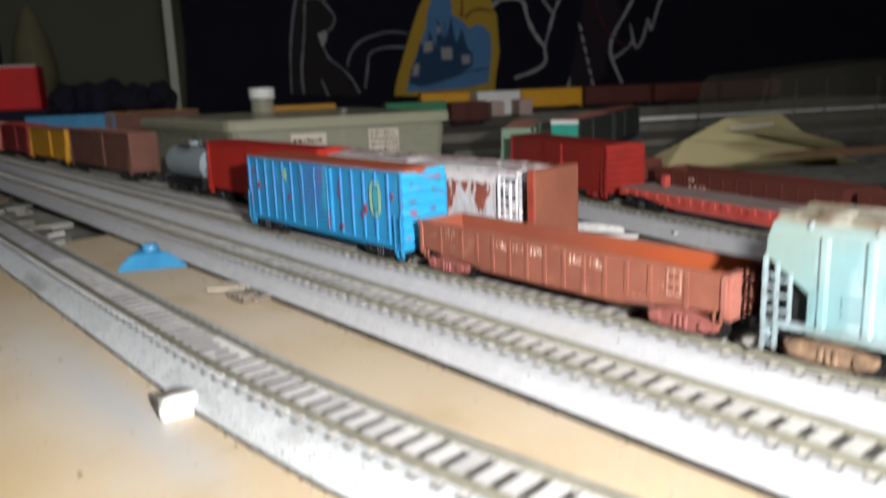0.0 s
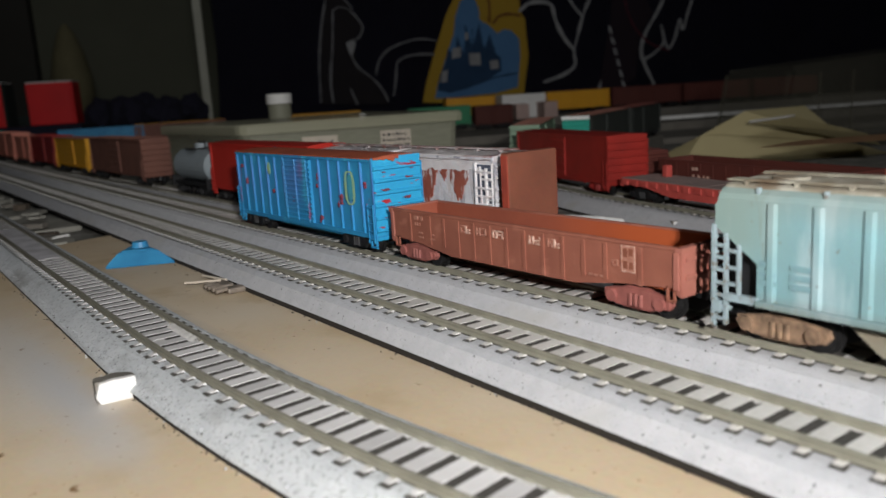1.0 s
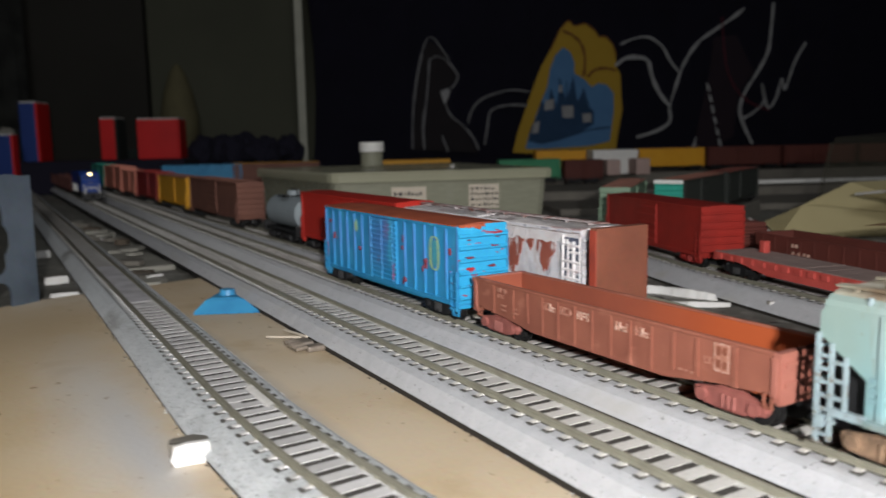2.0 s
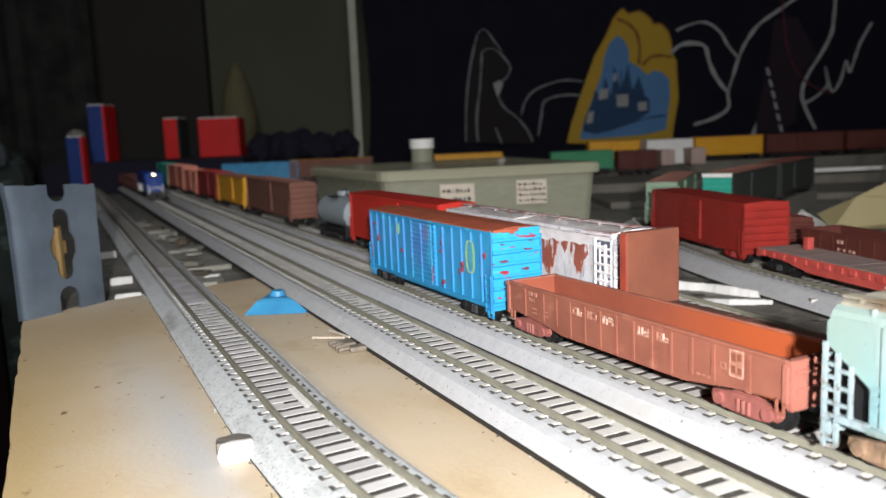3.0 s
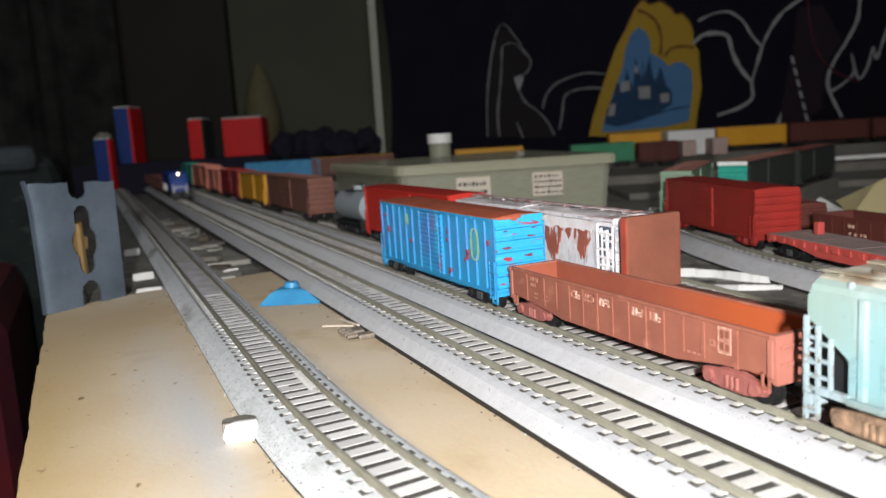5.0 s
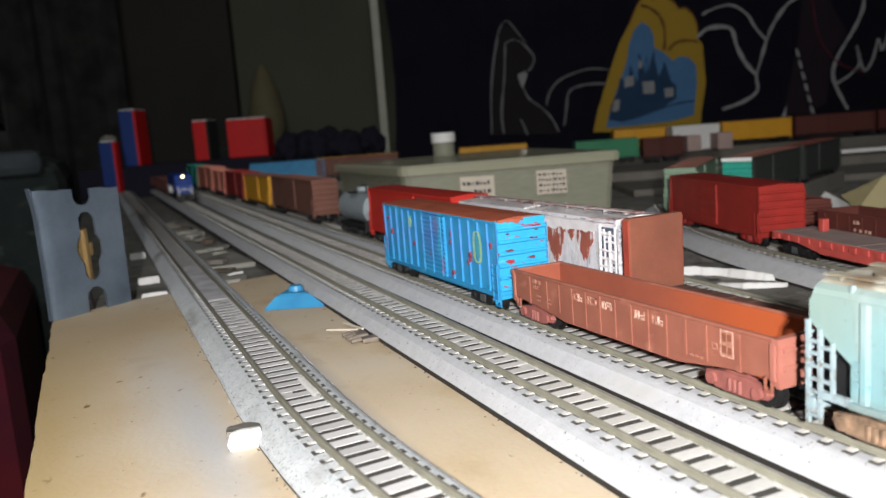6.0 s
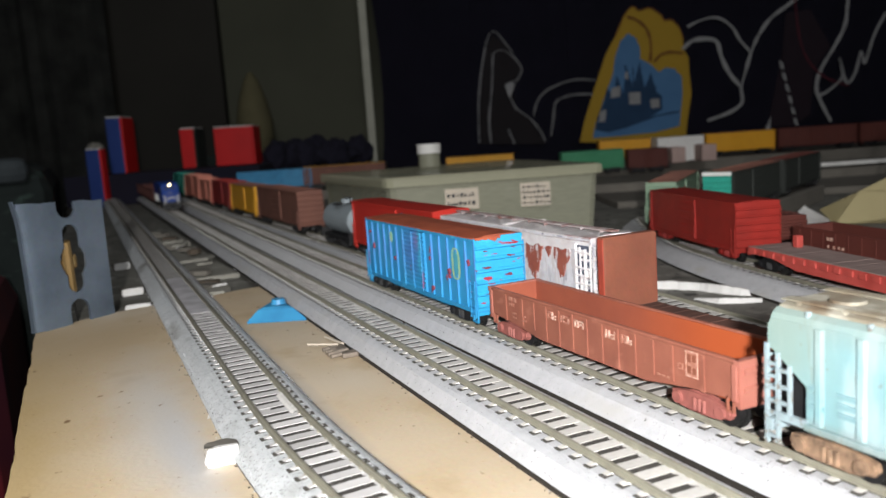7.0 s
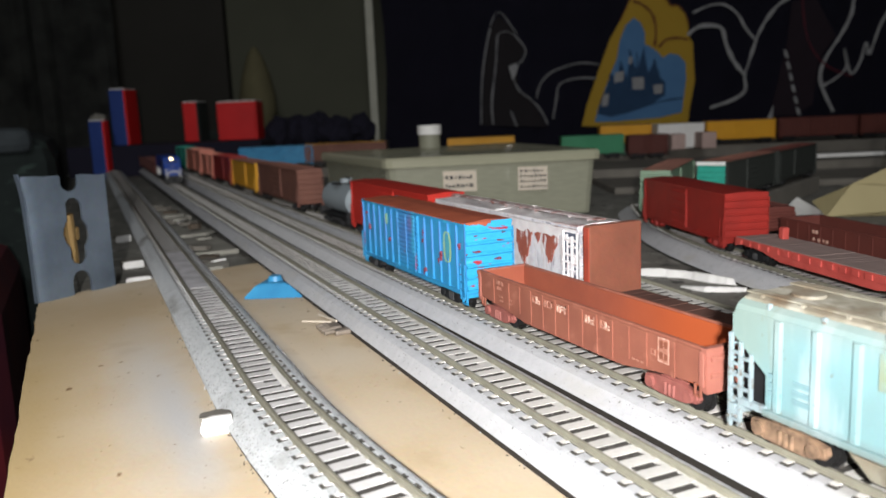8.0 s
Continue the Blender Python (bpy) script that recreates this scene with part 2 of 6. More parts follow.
RED_BRIGHT = material("bright_red_paint", (0.48, 0.028, 0.018), 0.5, dark=(0.38, 0.02, 0.015), grain=90)
BROWN = material("brown_boxcar_paint", (0.20, 0.085, 0.06), 0.7, dark=(0.13, 0.055, 0.04), grain=90, amount=0.8)
DARK_BROWN = material("dark_maroon_paint", (0.11, 0.028, 0.02), 0.65, dark=(0.07, 0.02, 0.016), grain=90)
YELLOW = material("yellow_boxcar_paint", (0.72, 0.36, 0.02), 0.55, dark=(0.6, 0.28, 0.02), grain=90)
PINK = material("salmon_paint", (0.72, 0.27, 0.19), 0.6, dark=(0.6, 0.2, 0.15), grain=90)
PALE_PINK = material("pale_pink_card", (0.50, 0.36, 0.32), 0.8, grain=60)
GREEN = material("green_paint", (0.05, 0.27, 0.13), 0.6, dark=(0.04, 0.2, 0.1), grain=90)
PALE_GREEN = material("grey_green_paint", (0.20, 0.29, 0.20), 0.6, dark=(0.15, 0.22, 0.15), grain=90)
DARK_GREEN = material("dark_green_grey_paint", (0.035, 0.040, 0.035), 0.7, dark=(0.025, 0.028, 0.025), grain=90)
TEAL = material("teal_paint", (0.03, 0.36, 0.27), 0.55)
GREY_TANK = material("grey_tank_paint", (0.28, 0.32, 0.34), 0.55, dark=(0.2, 0.23, 0.25), grain=120)
LOCO_BLUE = material("royal_blue_paint", (0.02, 0.075, 0.38), 0.4, dark=(0.015, 0.05, 0.28), grain=120)
WHITE = material("white_paint", (0.78, 0.77, 0.74), 0.6, dark=(0.6, 0.59, 0.56), grain=150)
LETTER_DIM = material("rubbed_lettering", (0.40, 0.20, 0.145), 0.7, dark=(0.28, 0.10, 0.065), grain=900, amount=1.2, bump=0)
LETTER = material("worn_white_lettering", (0.60, 0.42, 0.34), 0.7, dark=(0.36, 0.15, 0.10), grain=1100, amount=1.2, bump=0)
PAPER = material("white_paper", (0.80, 0.79, 0.77), 0.8, dark=(0.7, 0.69, 0.67), grain=60, bump=0.05)
LABEL = material("aged_label", (0.60, 0.52, 0.42), 0.8, dark=(0.42, 0.39, 0.33), grain=60, bump=0.05)
FOAM = material("white_foam", (0.66, 0.65, 0.63), 0.9, dark=(0.55, 0.54, 0.51), grain=400, bump=0.4)
TABLE = material("dark_grey_table", (0.20, 0.193, 0.168), 0.8, dark=(0.12, 0.116, 0.10), grain=25, amount=0.9)
overlay(TABLE, (0.30, 0.29, 0.26), 70, 0.56, 0.66)
overlay(TABLE, (0.05, 0.048, 0.043), 130, 0.60, 0.68)
GREY_BOARD = material("grey_foam_board", (0.175, 0.16, 0.135), 0.85, dark=(0.115, 0.105, 0.09), grain=40, amount=0.9)
PALE_BOARD = material("pale_grey_foam", (0.30, 0.29, 0.25), 0.85, dark=(0.19, 0.18, 0.155), grain=40, amount=0.9)
STEEL = material("galvanised_steel", (0.185, 0.23, 0.285), 0.42, 0.6, dark=(0.085, 0.11, 0.145), grain=45, amount=0.8, fine=500)
BRASS = material("brass_screw", (0.30, 0.20, 0.085), 0.45, 0.6, dark=(0.28, 0.17, 0.06), grain=500)
CLIP = material("blue_clip_plastic", (0.05, 0.29, 0.52), 0.45, dark=(0.035, 0.20, 0.40), grain=120, amount=0.9, bump=0.1)
NICKEL = material("dull_connector_metal", (0.25, 0.21, 0.17), 0.5, 0.3, dark=(0.10, 0.08, 0.065), grain=400)
CARD = material("cream_cardboard", (0.40, 0.34, 0.18), 0.8, dark=(0.33, 0.275, 0.14), grain=40)
RED_CARD = material("red_carton", (0.74, 0.014, 0.016), 0.5, dark=(0.48, 0.01, 0.012), grain=20)
BLUE_CARD = material("blue_carton", (0.022, 0.055, 0.24), 0.5, dark=(0.015, 0.035, 0.16), grain=20)
NAVY = material("navy_cloth", (0.015, 0.0135, 0.028), 0.95, dark=(0.008, 0.008, 0.016), grain=12, fine=500)
GOLD = material("gold_print", (0.42, 0.262, 0.028), 0.9, dark=(0.38, 0.24, 0.025), grain=25, fine=500)
SKY = material("blue_print", (0.085, 0.205, 0.385), 0.9, dark=(0.06, 0.145, 0.31), grain=25, fine=500)
SHIP = material("dark_blue_print", (0.02, 0.055, 0.12), 0.9, grain=30)
CHALK = material("white_print", (0.33, 0.33, 0.33), 0.9, dark=(0.19, 0.19, 0.20), grain=60, fine=500)
CHALK_DIM = material("dim_white_print", (0.19, 0.19, 0.195), 0.9, dark=(0.09, 0.09, 0.095), grain=60, fine=500)
MAROON = material("maroon_print", (0.09, 0.014, 0.024), 0.9, grain=30)
HEM = material("cream_hem", (0.46, 0.46, 0.385), 0.9, grain=30)
WALL = material("olive_wall", (0.082, 0.084, 0.058), 0.85, dark=(0.048, 0.050, 0.034), grain=4, amount=0.8)
DARKCLOTH = material("dark_green_cloth", (0.026, 0.034, 0.030), 0.95, dark=(0.012, 0.016, 0.016), grain=18, amount=0.9)
SETTEE = material("dark_patterned_cloth", (0.020, 0.028, 0.026), 0.95, dark=(0.010, 0.014, 0.014), grain=30, amount=0.9)
overlay(SETTEE, (0.045, 0.07, 0.06), 38, 0.56, 0.64, (0.6, 1, 1.6))
WALL_SHADED = material("shaded_wall", (0.025, 0.023, 0.018), 0.8, dark=(0.016, 0.014, 0.011), grain=6, amount=0.8)
CURTAIN = material("dark_curtain_cloth", (0.065, 0.066, 0.060), 0.95, dark=(0.022, 0.023, 0.022), grain=20, amount=1.0)
REDCLOTH = material("dark_red_cloth", (0.12, 0.008, 0.012), 0.95, dark=(0.05, 0.004, 0.02), grain=15, amount=0.9)
FLOORM = material("dark_floor", (0.02, 0.018, 0.02), 0.9, grain=6)
BLACKBAR = material("pen_ink", (0.05, 0.05, 0.055), 0.8, bump=0)
LAMPGLOW = bpy.data.materials.new("headlight_glow")
LAMPGLOW.use_nodes = True
LAMPGLOW.node_tree.nodes["Principled BSDF"].inputs["Emission Color"].default_value = (1, 0.72, 0.36, 1)
LAMPGLOW.node_tree.nodes["Principled BSDF"].inputs["Emission Strength"].default_value = 9


def clear_plastic(name, color, mixed, rough=0.25):
    """Frosted see-through plastic: part of the light passes straight on, the rest meets a satin surface."""
    m = bpy.data.materials.new(name)
    m.use_nodes = True
    nt = m.node_tree
    n, l = nt.nodes, nt.links
    b, o = n["Principled BSDF"], n["Material Output"]
    b.inputs["Base Color"].default_value, b.inputs["Roughness"].default_value = (*color, 1), rough
    t, mx, ns, mr = (n.new(k) for k in ("ShaderNodeBsdfTransparent", "ShaderNodeMixShader", "ShaderNodeTexNoise", "ShaderNodeMapRange"))
    ns.inputs["Scale"].default_value, ns.inputs["Detail"].default_value = 25, 5
    mr.inputs["To Min"].default_value, mr.inputs["To Max"].default_value = mixed - 0.12, mixed + 0.12
    l.new(ns.outputs["Fac"], mr.inputs["Value"])
    l.new(mr.outputs["Result"], mx.inputs[0])
    l.new(t.outputs[0], mx.inputs[1])
    l.new(b.outputs[0], mx.inputs[2])
    l.new(mx.outputs[0], o.inputs["Surface"])
    return m


FROST_LID = clear_plastic("frosted_lid_plastic", (0.46, 0.45, 0.32), 0.66, 0.2)
FROST = clear_plastic("frosted_plastic", (0.40, 0.40, 0.30), 0.56)
CLEAR = clear_plastic("clear_plastic", (0.10, 0.095, 0.07), 0.22, 0.10)
SHADE = material("dim_shade_cloth", (0.14, 0.125, 0.065), 0.9, dark=(0.07, 0.062, 0.034), grain=30)
TAN = material("tan_card", (0.46, 0.28, 0.15), 0.85, dark=(0.38, 0.22, 0.11), grain=60)


# ---- building helpers ----
def box(bm, x0, x1, y0, y1, z0, z1, mi=0):
    v = [bm.verts.new((x, y, z)) for z in (z0, z1) for y in (y0, y1) for x in (x0, x1)]
    for q in ((0, 2, 3, 1), (4, 5, 7, 6), (0, 1, 5, 4), (2, 6, 7, 3), (0, 4, 6, 2), (1, 3, 7, 5)):
        bm.faces.new([v[i] for i in q]).material_index = mi
    return v


def soft_box(bm, x0, x1, y0, y1, z0, z1, r, mi=0):
    """A box with its edges rounded off by r."""
    t = bmesh.new()
    box(t, x0, x1, y0, y1, z0, z1, mi)
    bmesh.ops.bevel(t, geom=t.edges[:], offset=r, segments=2, affect="EDGES", profile=0.5)
    for f in t.faces:
        f.material_index = mi
    merge(bm, t)


def merge(bm, t, m=None):
    if m is not None:
        t.transform(m)
    me = bpy.data.meshes.new("t")
    t.to_mesh(me)
    t.free()
    bm.from_mesh(me)
    bpy.data.meshes.remove(me)


def prism(bm, pts, a, b, axis="x", mi=0):
    """An outline given in a plane, drawn out from a to b along an axis."""
    def at(p, s):
        return {"x": (s, p[0], p[1]), "y": (p[0], s, p[1]), "z": (p[0], p[1], s)}[axis]
    lo = [bm.verts.new(at(p, a)) for p in pts]
    hi = [bm.verts.new(at(p, b)) for p in pts]
    n = len(pts)
    fs = [bm.faces.new(lo[::-1]), bm.faces.new(hi)]
    for i in range(n):
        fs.append(bm.faces.new((lo[i], lo[(i + 1) % n], hi[(i + 1) % n], hi[i])))
    for f in fs:
        f.material_index = mi
    return fs


def rod(bm, p, q, r, seg=8, mi=0, r2=None):
    p, q = Vector(p), Vector(q)
    t = bmesh.new()
    bmesh.ops.create_cone(t, cap_ends=True, segments=seg, radius1=r, radius2=r if r2 is None else r2, depth=(q - p).length)
    for f in t.faces:
        f.material_index = mi
    merge(bm, t, Matrix.Translation((p + q) / 2) @ (q - p).to_track_quat("Z", "Y").to_matrix().to_4x4())


def finish(name, bm, mats):
    bmesh.ops.recalc_face_normals(bm, faces=bm.faces[:])
    me = bpy.data.meshes.new(name)
    bm.to_mesh(me)
    bm.free()
    for m in mats if isinstance(mats, (list, tuple)) else [mats]:
        me.materials.append(m)
    return me


def part(name, bm, mats, parent, label=""):
    """One mesh object under a thing or a part. bm: a bmesh, or mesh data made before."""
    me = finish(name, bm, mats) if isinstance(bm, bmesh.types.BMesh) else bm
    ob = new(name, me)
    ob.parent = parent
    return tagged(ob, label)


def thing(name, m, label, category, group="", kind=""):
    ob = new(name)
    ob.empty_display_size = 0.01
    ob.matrix_world = m
    return tagged(ob, label, category, group, kind)


def solid(name, bm, mats, label, category, m=None, group="", kind=""):
    ob = new(name, finish(name, bm, mats))
    if m is not None:
        ob.matrix_world = m
    return tagged(ob, label, category, group, kind)


def far(s, d, z=0.0, turn=0.0):
    """A place set to fit the camera's view near 6 s: s metres to the side and d metres away along it."""
    return pose(0.03 + 0.9103 * s + 0.4139 * d, -0.018 - 0.4139 * s + 0.9103 * d, z, 0, 0, -24.45 + turn)

# ---- room and table ----
RAIL_Z, B_Z, C_Z = 0.0100, 0.0106, 0.0118


def room():
    bm = bmesh.new()
    box(bm, -3.0, 3.6, -2.4, 3.2, -0.80, -0.76)
    solid("floor", bm, FLOORM, "dark floor under the layout table", "floor", kind="structure")
    bm = bmesh.new()
    box(bm, -3.0, 3.6, -2.4, 3.2, 1.75, 1.80)
    solid("ceiling", bm, WALL, "dim ceiling", "ceiling", kind="structure")
    bm = bmesh.new()
    box(bm, -2.6, 2.8, 0.0, 0.05, -0.76, 1.75)
    solid("wall_back", bm, WALL, "dim olive painted wall", "wall", far(0, 1.62), kind="structure")
    # flat panel, coloured dark for the shaded wall plane past the corner
    bm = bmesh.new()
    box(bm, -2.0, -0.400, 0.0, 0.03, -0.76, 1.75)
    solid("wall_shade_panel", bm, WALL_SHADED, "flat panel darkened to stand for the shaded wall past the corner", "wall", far(0, 1.585), kind="structure")
    for nm, x0, x1, y0, y1 in (("wall_left", -3.0, -2.95, -2.4, 3.2), ("wall_right", 3.55, 3.6, -2.4, 3.2), ("wall_behind", -2.95, 3.55, -2.4, -2.35)):
        bm = bmesh.new()
        box(bm, x0, x1, y0, y1, -0.76, 1.75)
        solid(nm, bm, WALL, "dim olive painted wall", "wall", kind="structure")


PLY_Z, BENCH_Z = 0.0030, -0.0020


def boards():
    # the near sheet of plywood, with a bevelled, worn rim and an uneven back edge
    bm = bmesh.new()
    out = [(0.0130, -0.25), (0.166, -0.25), (0.166, 0.372), (0.118, 0.376), (0.100, 0.372), (0.084, 0.366), (0.060, 0.364), (0.043, 0.361), (0.028, 0.353), (0.0113, 0.339)]
    random.seed(29)
    out += [(0.0113 + 0.0017 * (0.339 - y) / 0.589 + random.choice((0, 0, 0, 0.0003, 0.0007)) + random.uniform(-0.0002, 0.0002), y) for y in [0.334 - 0.0052 * k + random.uniform(-0.001, 0.001) for k in range(110)]]
    fs = prism(bm, out, -0.012, PLY_Z, "z", 1)
    fs[1].material_index = 0
    bmesh.ops.bevel(bm, geom=[e for e in bm.edges if all(abs(v.co.z - PLY_Z) < 1e-6 for v in e.verts)], offset=0.0006, segments=1, affect="EDGES")
    solid("plywood_sheet", bm, [PLY, PLY_EDGE], "bare tan plywood sheet with grey overspray", "board")
    t = thing("table", pose(0, 0, 0), "dark grey layout table on plain wooden legs", "table")
    bm = bmesh.new()
    prism(bm, [(0.016, -0.25), (1.3, -0.25), (1.3, 0.2), (2.2, 0.3), (2.2, 2.2), (0.016, 2.2)], -0.045, -0.0125, "z")
    part("tabletop", bm, TABLE, t)
    for x, y in ((0.05, -0.2), (1.1, -0.2), (0.08, 1.3), (2.0, 1.5)):
        bm = bmesh.new()
        soft_box(bm, x - 0.03, x + 0.03, y - 0.03, y + 0.03, -0.76, -0.045, 0.003)
        part("leg", bm, PLY_EDGE, t)
    # the grey boards that carry the far tracks and the right-hand ones
    bm = bmesh.new()
    prism(bm, [(0.0285, 0.3535), (0.043, 0.3615), (0.060, 0.3645), (0.084, 0.3665), (0.100, 0.3725), (0.118, 0.3765), (0.1665, 0.3725), (0.1665, -0.25), (1.3, -0.25), (1.3, 0.2), (2.2, 0.3), (2.2, 2.2), (0.02, 2.2), (0.022, 0.60)], -0.0123, BENCH_Z, "z")
    solid("grey_board", bm, TABLE, "dark grey board carrying the far tracks", "board")


# ---- tracks ----
def line_a(y):
    return 0.0709 + (0.75 * (0.17 - y) ** 2 if y < 0.17 else 0.0118 * (y - 0.17))


def line_b(y):
    return 0.1222 + 0.0085 * (y - 0.2)


def line_c(y):
    return 0.1496 if y < 0.3 else 0.1496 + 0.012 * (y - 0.3)


def line_e(y):
    return 0.1797 if y < 0.3 else 0.1797 - 0.004 * (y - 0.3)


def line_d(y):
    u = y - 0.225
    return 0.2985 + 0.25 * u + (1.2 * u * u if u > 0 else 0.0)


def line_g(y):
    return line_d(y) + 0.0305


def line_f(y):
    return 0.2160 + 0.1 * (y - 0.185)


def along(fn, y0, y1, step):
    """Points and headings along a line given as x of y, at even steps of true length."""
    out, y = [], y0
    while y < y1:
        s = (fn(y + 1e-4) - fn(y - 1e-4)) / 2e-4
        out.append((Vector((fn(y), y, 0)), math.atan(s)))
        y += step / math.sqrt(1 + s * s)
    return out


def sweep(bm, fn, y0, y1, profile, step=0.01):
    """One closed outline (across, up) drawn along a line."""
    rows = []
    for p, h in along(fn, y0, y1, step):
        n = Vector((math.cos(h), -math.sin(h), 0))
        rows.append([bm.verts.new(p + n * o + Vector((0, 0, z))) for o, z in profile])
    k = len(profile)
    for a, b in zip(rows, rows[1:]):
        for i in range(k):
            bm.faces.new((a[i], a[(i + 1) % k], b[(i + 1) % k], b[i]))
    bm.faces.new(rows[0][::-1])
    bm.faces.new(rows[-1])


TIE_SHAPE = ((-0.0069, 0.0006, -0.00165), (-0.0056, 0.0007, -0.00145), (-0.0045, 0.0008, -0.0012), (-0.0043, 0.0015, -0.0012), (0.0043, 0.0015, -0.0012), (0.0045, 0.0008, -0.0012), (0.0056, 0.0007, -0.00145), (0.0069, 0.0006, -0.00165))


def add_tie(bm, m):
    """A tie drawn through its sections (across, half width, top): broad between the rails, with thin tips outside them."""
    rows = [[bm.verts.new(m @ Vector(c)) for c in ((x, -k, -0.0020), (x, k, -0.0020), (x, k, z), (x, -k, z))] for x, k, z in TIE_SHAPE]
    for a, b in zip(rows, rows[1:]):
        for i in range(4):
            bm.faces.new((a[i], b[i], b[(i + 1) % 4], a[(i + 1) % 4]))
    bm.faces.new(rows[0])
    bm.faces.new(rows[-1][::-1])


FLAT = 0.0086


def tie_mesh(mat):
    bm = bmesh.new()
    add_tie(bm, Matrix())
    return finish("tie", bm, mat)


def track(fn, y0, y1, left, right, rail_z, label, near=(9, 9), base=PLY_Z, bed=BALLAST, tie_mat=TIE, skirt=0.0, lift=0.0):
    """A moulded strip: bevelled roadbed over a near-black strip as its shade, dark bed, pale ties with tan chairs, two
    rails.
    """
    t = thing("railway_track", pose(0, 0, 0), label, "model track", "tracks of the layout")
    top = rail_z - 0.0018
    bm = bmesh.new()
    foot = base + 0.0014 + 0.35 * max(0.0, rail_z - RAIL_Z) + lift
    sweep(bm, fn, y0, y1, ((-left, foot), (-left + 0.0004, foot + 0.0006), (-FLAT - 0.0014, top - 0.0009), (-FLAT, top - 0.0003), (-0.0074, top), (0.0074, top), (FLAT, top - 0.0003), (FLAT + 0.0012, top - 0.0009), (right - 0.0004, foot + 0.0006), (right, foot)), 0.02)
    part("roadbed", bm, bed, t, "pale grey gritty roadbed strip")
    # near-black strip below the edge, standing for the shade of the undercut
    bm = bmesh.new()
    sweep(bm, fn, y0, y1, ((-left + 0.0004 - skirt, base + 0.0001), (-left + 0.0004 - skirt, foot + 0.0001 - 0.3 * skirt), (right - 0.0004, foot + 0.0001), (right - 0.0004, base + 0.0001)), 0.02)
    part("roadbed_foot_shade", bm, FOOT_SHADE, t, "near-black strip standing for shade at the foot")
    bm = bmesh.new()
    sweep(bm, fn, y0, y1, ((-0.0052, top - 0.0010), (-0.0052, rail_z - 0.00132), (0.0052, rail_z - 0.00132), (0.0052, top - 0.0010)), 0.02)
    part("tie_bed", bm, GAP, t, "dark bed between the ties")
    for o in (-0.00485, 0.00485):
        bm = bmesh.new()
        prof = [(o + a, rail_z + z) for a, z in ((-0.0006, -0.0014), (-0.0006, -0.0011), (-0.0002, -0.0009), (-0.0002, -0.0005), (-0.00042, -0.0004), (-0.00042, -0.0001), (-0.0003, 0), (0.0003, 0), (0.00042, -0.0001), (0.00042, -0.0004), (0.0002, -0.0005), (0.0002, -0.0009), (0.0006, -0.0011), (0.0006, -0.0014))]
        sweep(bm, fn, y0, y1, prof, 0.01)
        part("rail", bm, RAIL, t, "dull tan painted rail")
    tie = tie_mesh(tie_mat)
    rest, tip_shades = bmesh.new(), bmesh.new()
    for p, h in along(fn, y0 + 0.002, y1, 0.0050):
        m = pose(p.x, p.y, rail_z, 0, 0, -math.degrees(h))
        if near[0] <= p.y <= near[1]:
            part("tie", tie, None, t).matrix_local = m
        else:
            add_tie(rest, m)
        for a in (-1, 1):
            # dark slabs as shade across the tie's tip, with a short stem beside it
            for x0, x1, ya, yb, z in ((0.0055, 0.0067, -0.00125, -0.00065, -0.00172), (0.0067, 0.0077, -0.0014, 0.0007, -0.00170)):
                for v in box(tip_shades, min(a * x0, a * x1), max(a * x0, a * x1), ya, yb, -0.0020, z):
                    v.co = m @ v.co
    clips = bmesh.new()
    for p, h in along(fn, y0 + 0.002, y1, 0.0050):
        m = pose(p.x, p.y, rail_z, 0, 0, -math.degrees(h))
        for x0, x1, z in ((-0.0057, -0.0051, -0.0013), (-0.0046, -0.0039, -0.0010), (0.0039, 0.0046, -0.0010), (0.0051, 0.0057, -0.0013)):
            for v in box(clips, x0, x1, -0.00065, 0.00065, -0.0016, z):
                v.co = m @ v.co
    rnd = random.Random(len(clips.verts))
    fill = bmesh.new()
    for p, h in along(fn, y0 + 0.002 + 0.0025, y1, 0.0050):
        m = pose(p.x, p.y, rail_z, 0, 0, -math.degrees(h))
        for a in (-1, 1):
            reach = 0.0044 - (rnd.uniform(0.0003, 0.0013 if tie_mat is TIE_DIRTY else 0.0024) if rnd.random() < 0.94 else 0.0036)
            ya, yb = rnd.uniform(-0.0008, 0.0002), rnd.uniform(-0.0002, 0.0008)
            q = [fill.verts.new(m @ Vector((a * x, y, z))) for x, y, z in ((0.0044, -0.0013, -0.00126), (0.0044, 0.0013, -0.00126), (reach + 0.0003, yb + 0.0006, -0.00128), (reach, (ya + yb) / 2, -0.00132), (reach + 0.0004, ya - 0.0006, -0.00128))]
            fill.faces.new(q if a > 0 else q[::-1])
    tagged(part("paint_fill", fill, tie_mat, t, "pale paint clogging the ends of the gaps"), kind="stuff")
    tagged(part("rail_clip", clips, CLIPM, t, "moulded tan clips holding the rails"), kind="stuff")
    tagged(part("tip_shade", tip_shades, TIP_SHADE, t, "thin dark slabs painted as shade at the tie tips"), kind="stuff")
    if rest.verts:
        tagged(part("tie_rest", rest, tie_mat, t), kind="stuff")
    else:
        rest.free()
    return t


GRIT = material("pale_grit", (0.50, 0.505, 0.52), 0.9, dark=(0.30, 0.30, 0.29), grain=900, amount=1.0, bump=0)
GRIT_DARK = material("dark_crumbs", (0.06, 0.05, 0.04), 0.9, dark=(0.025, 0.022, 0.02), grain=900, bump=0)


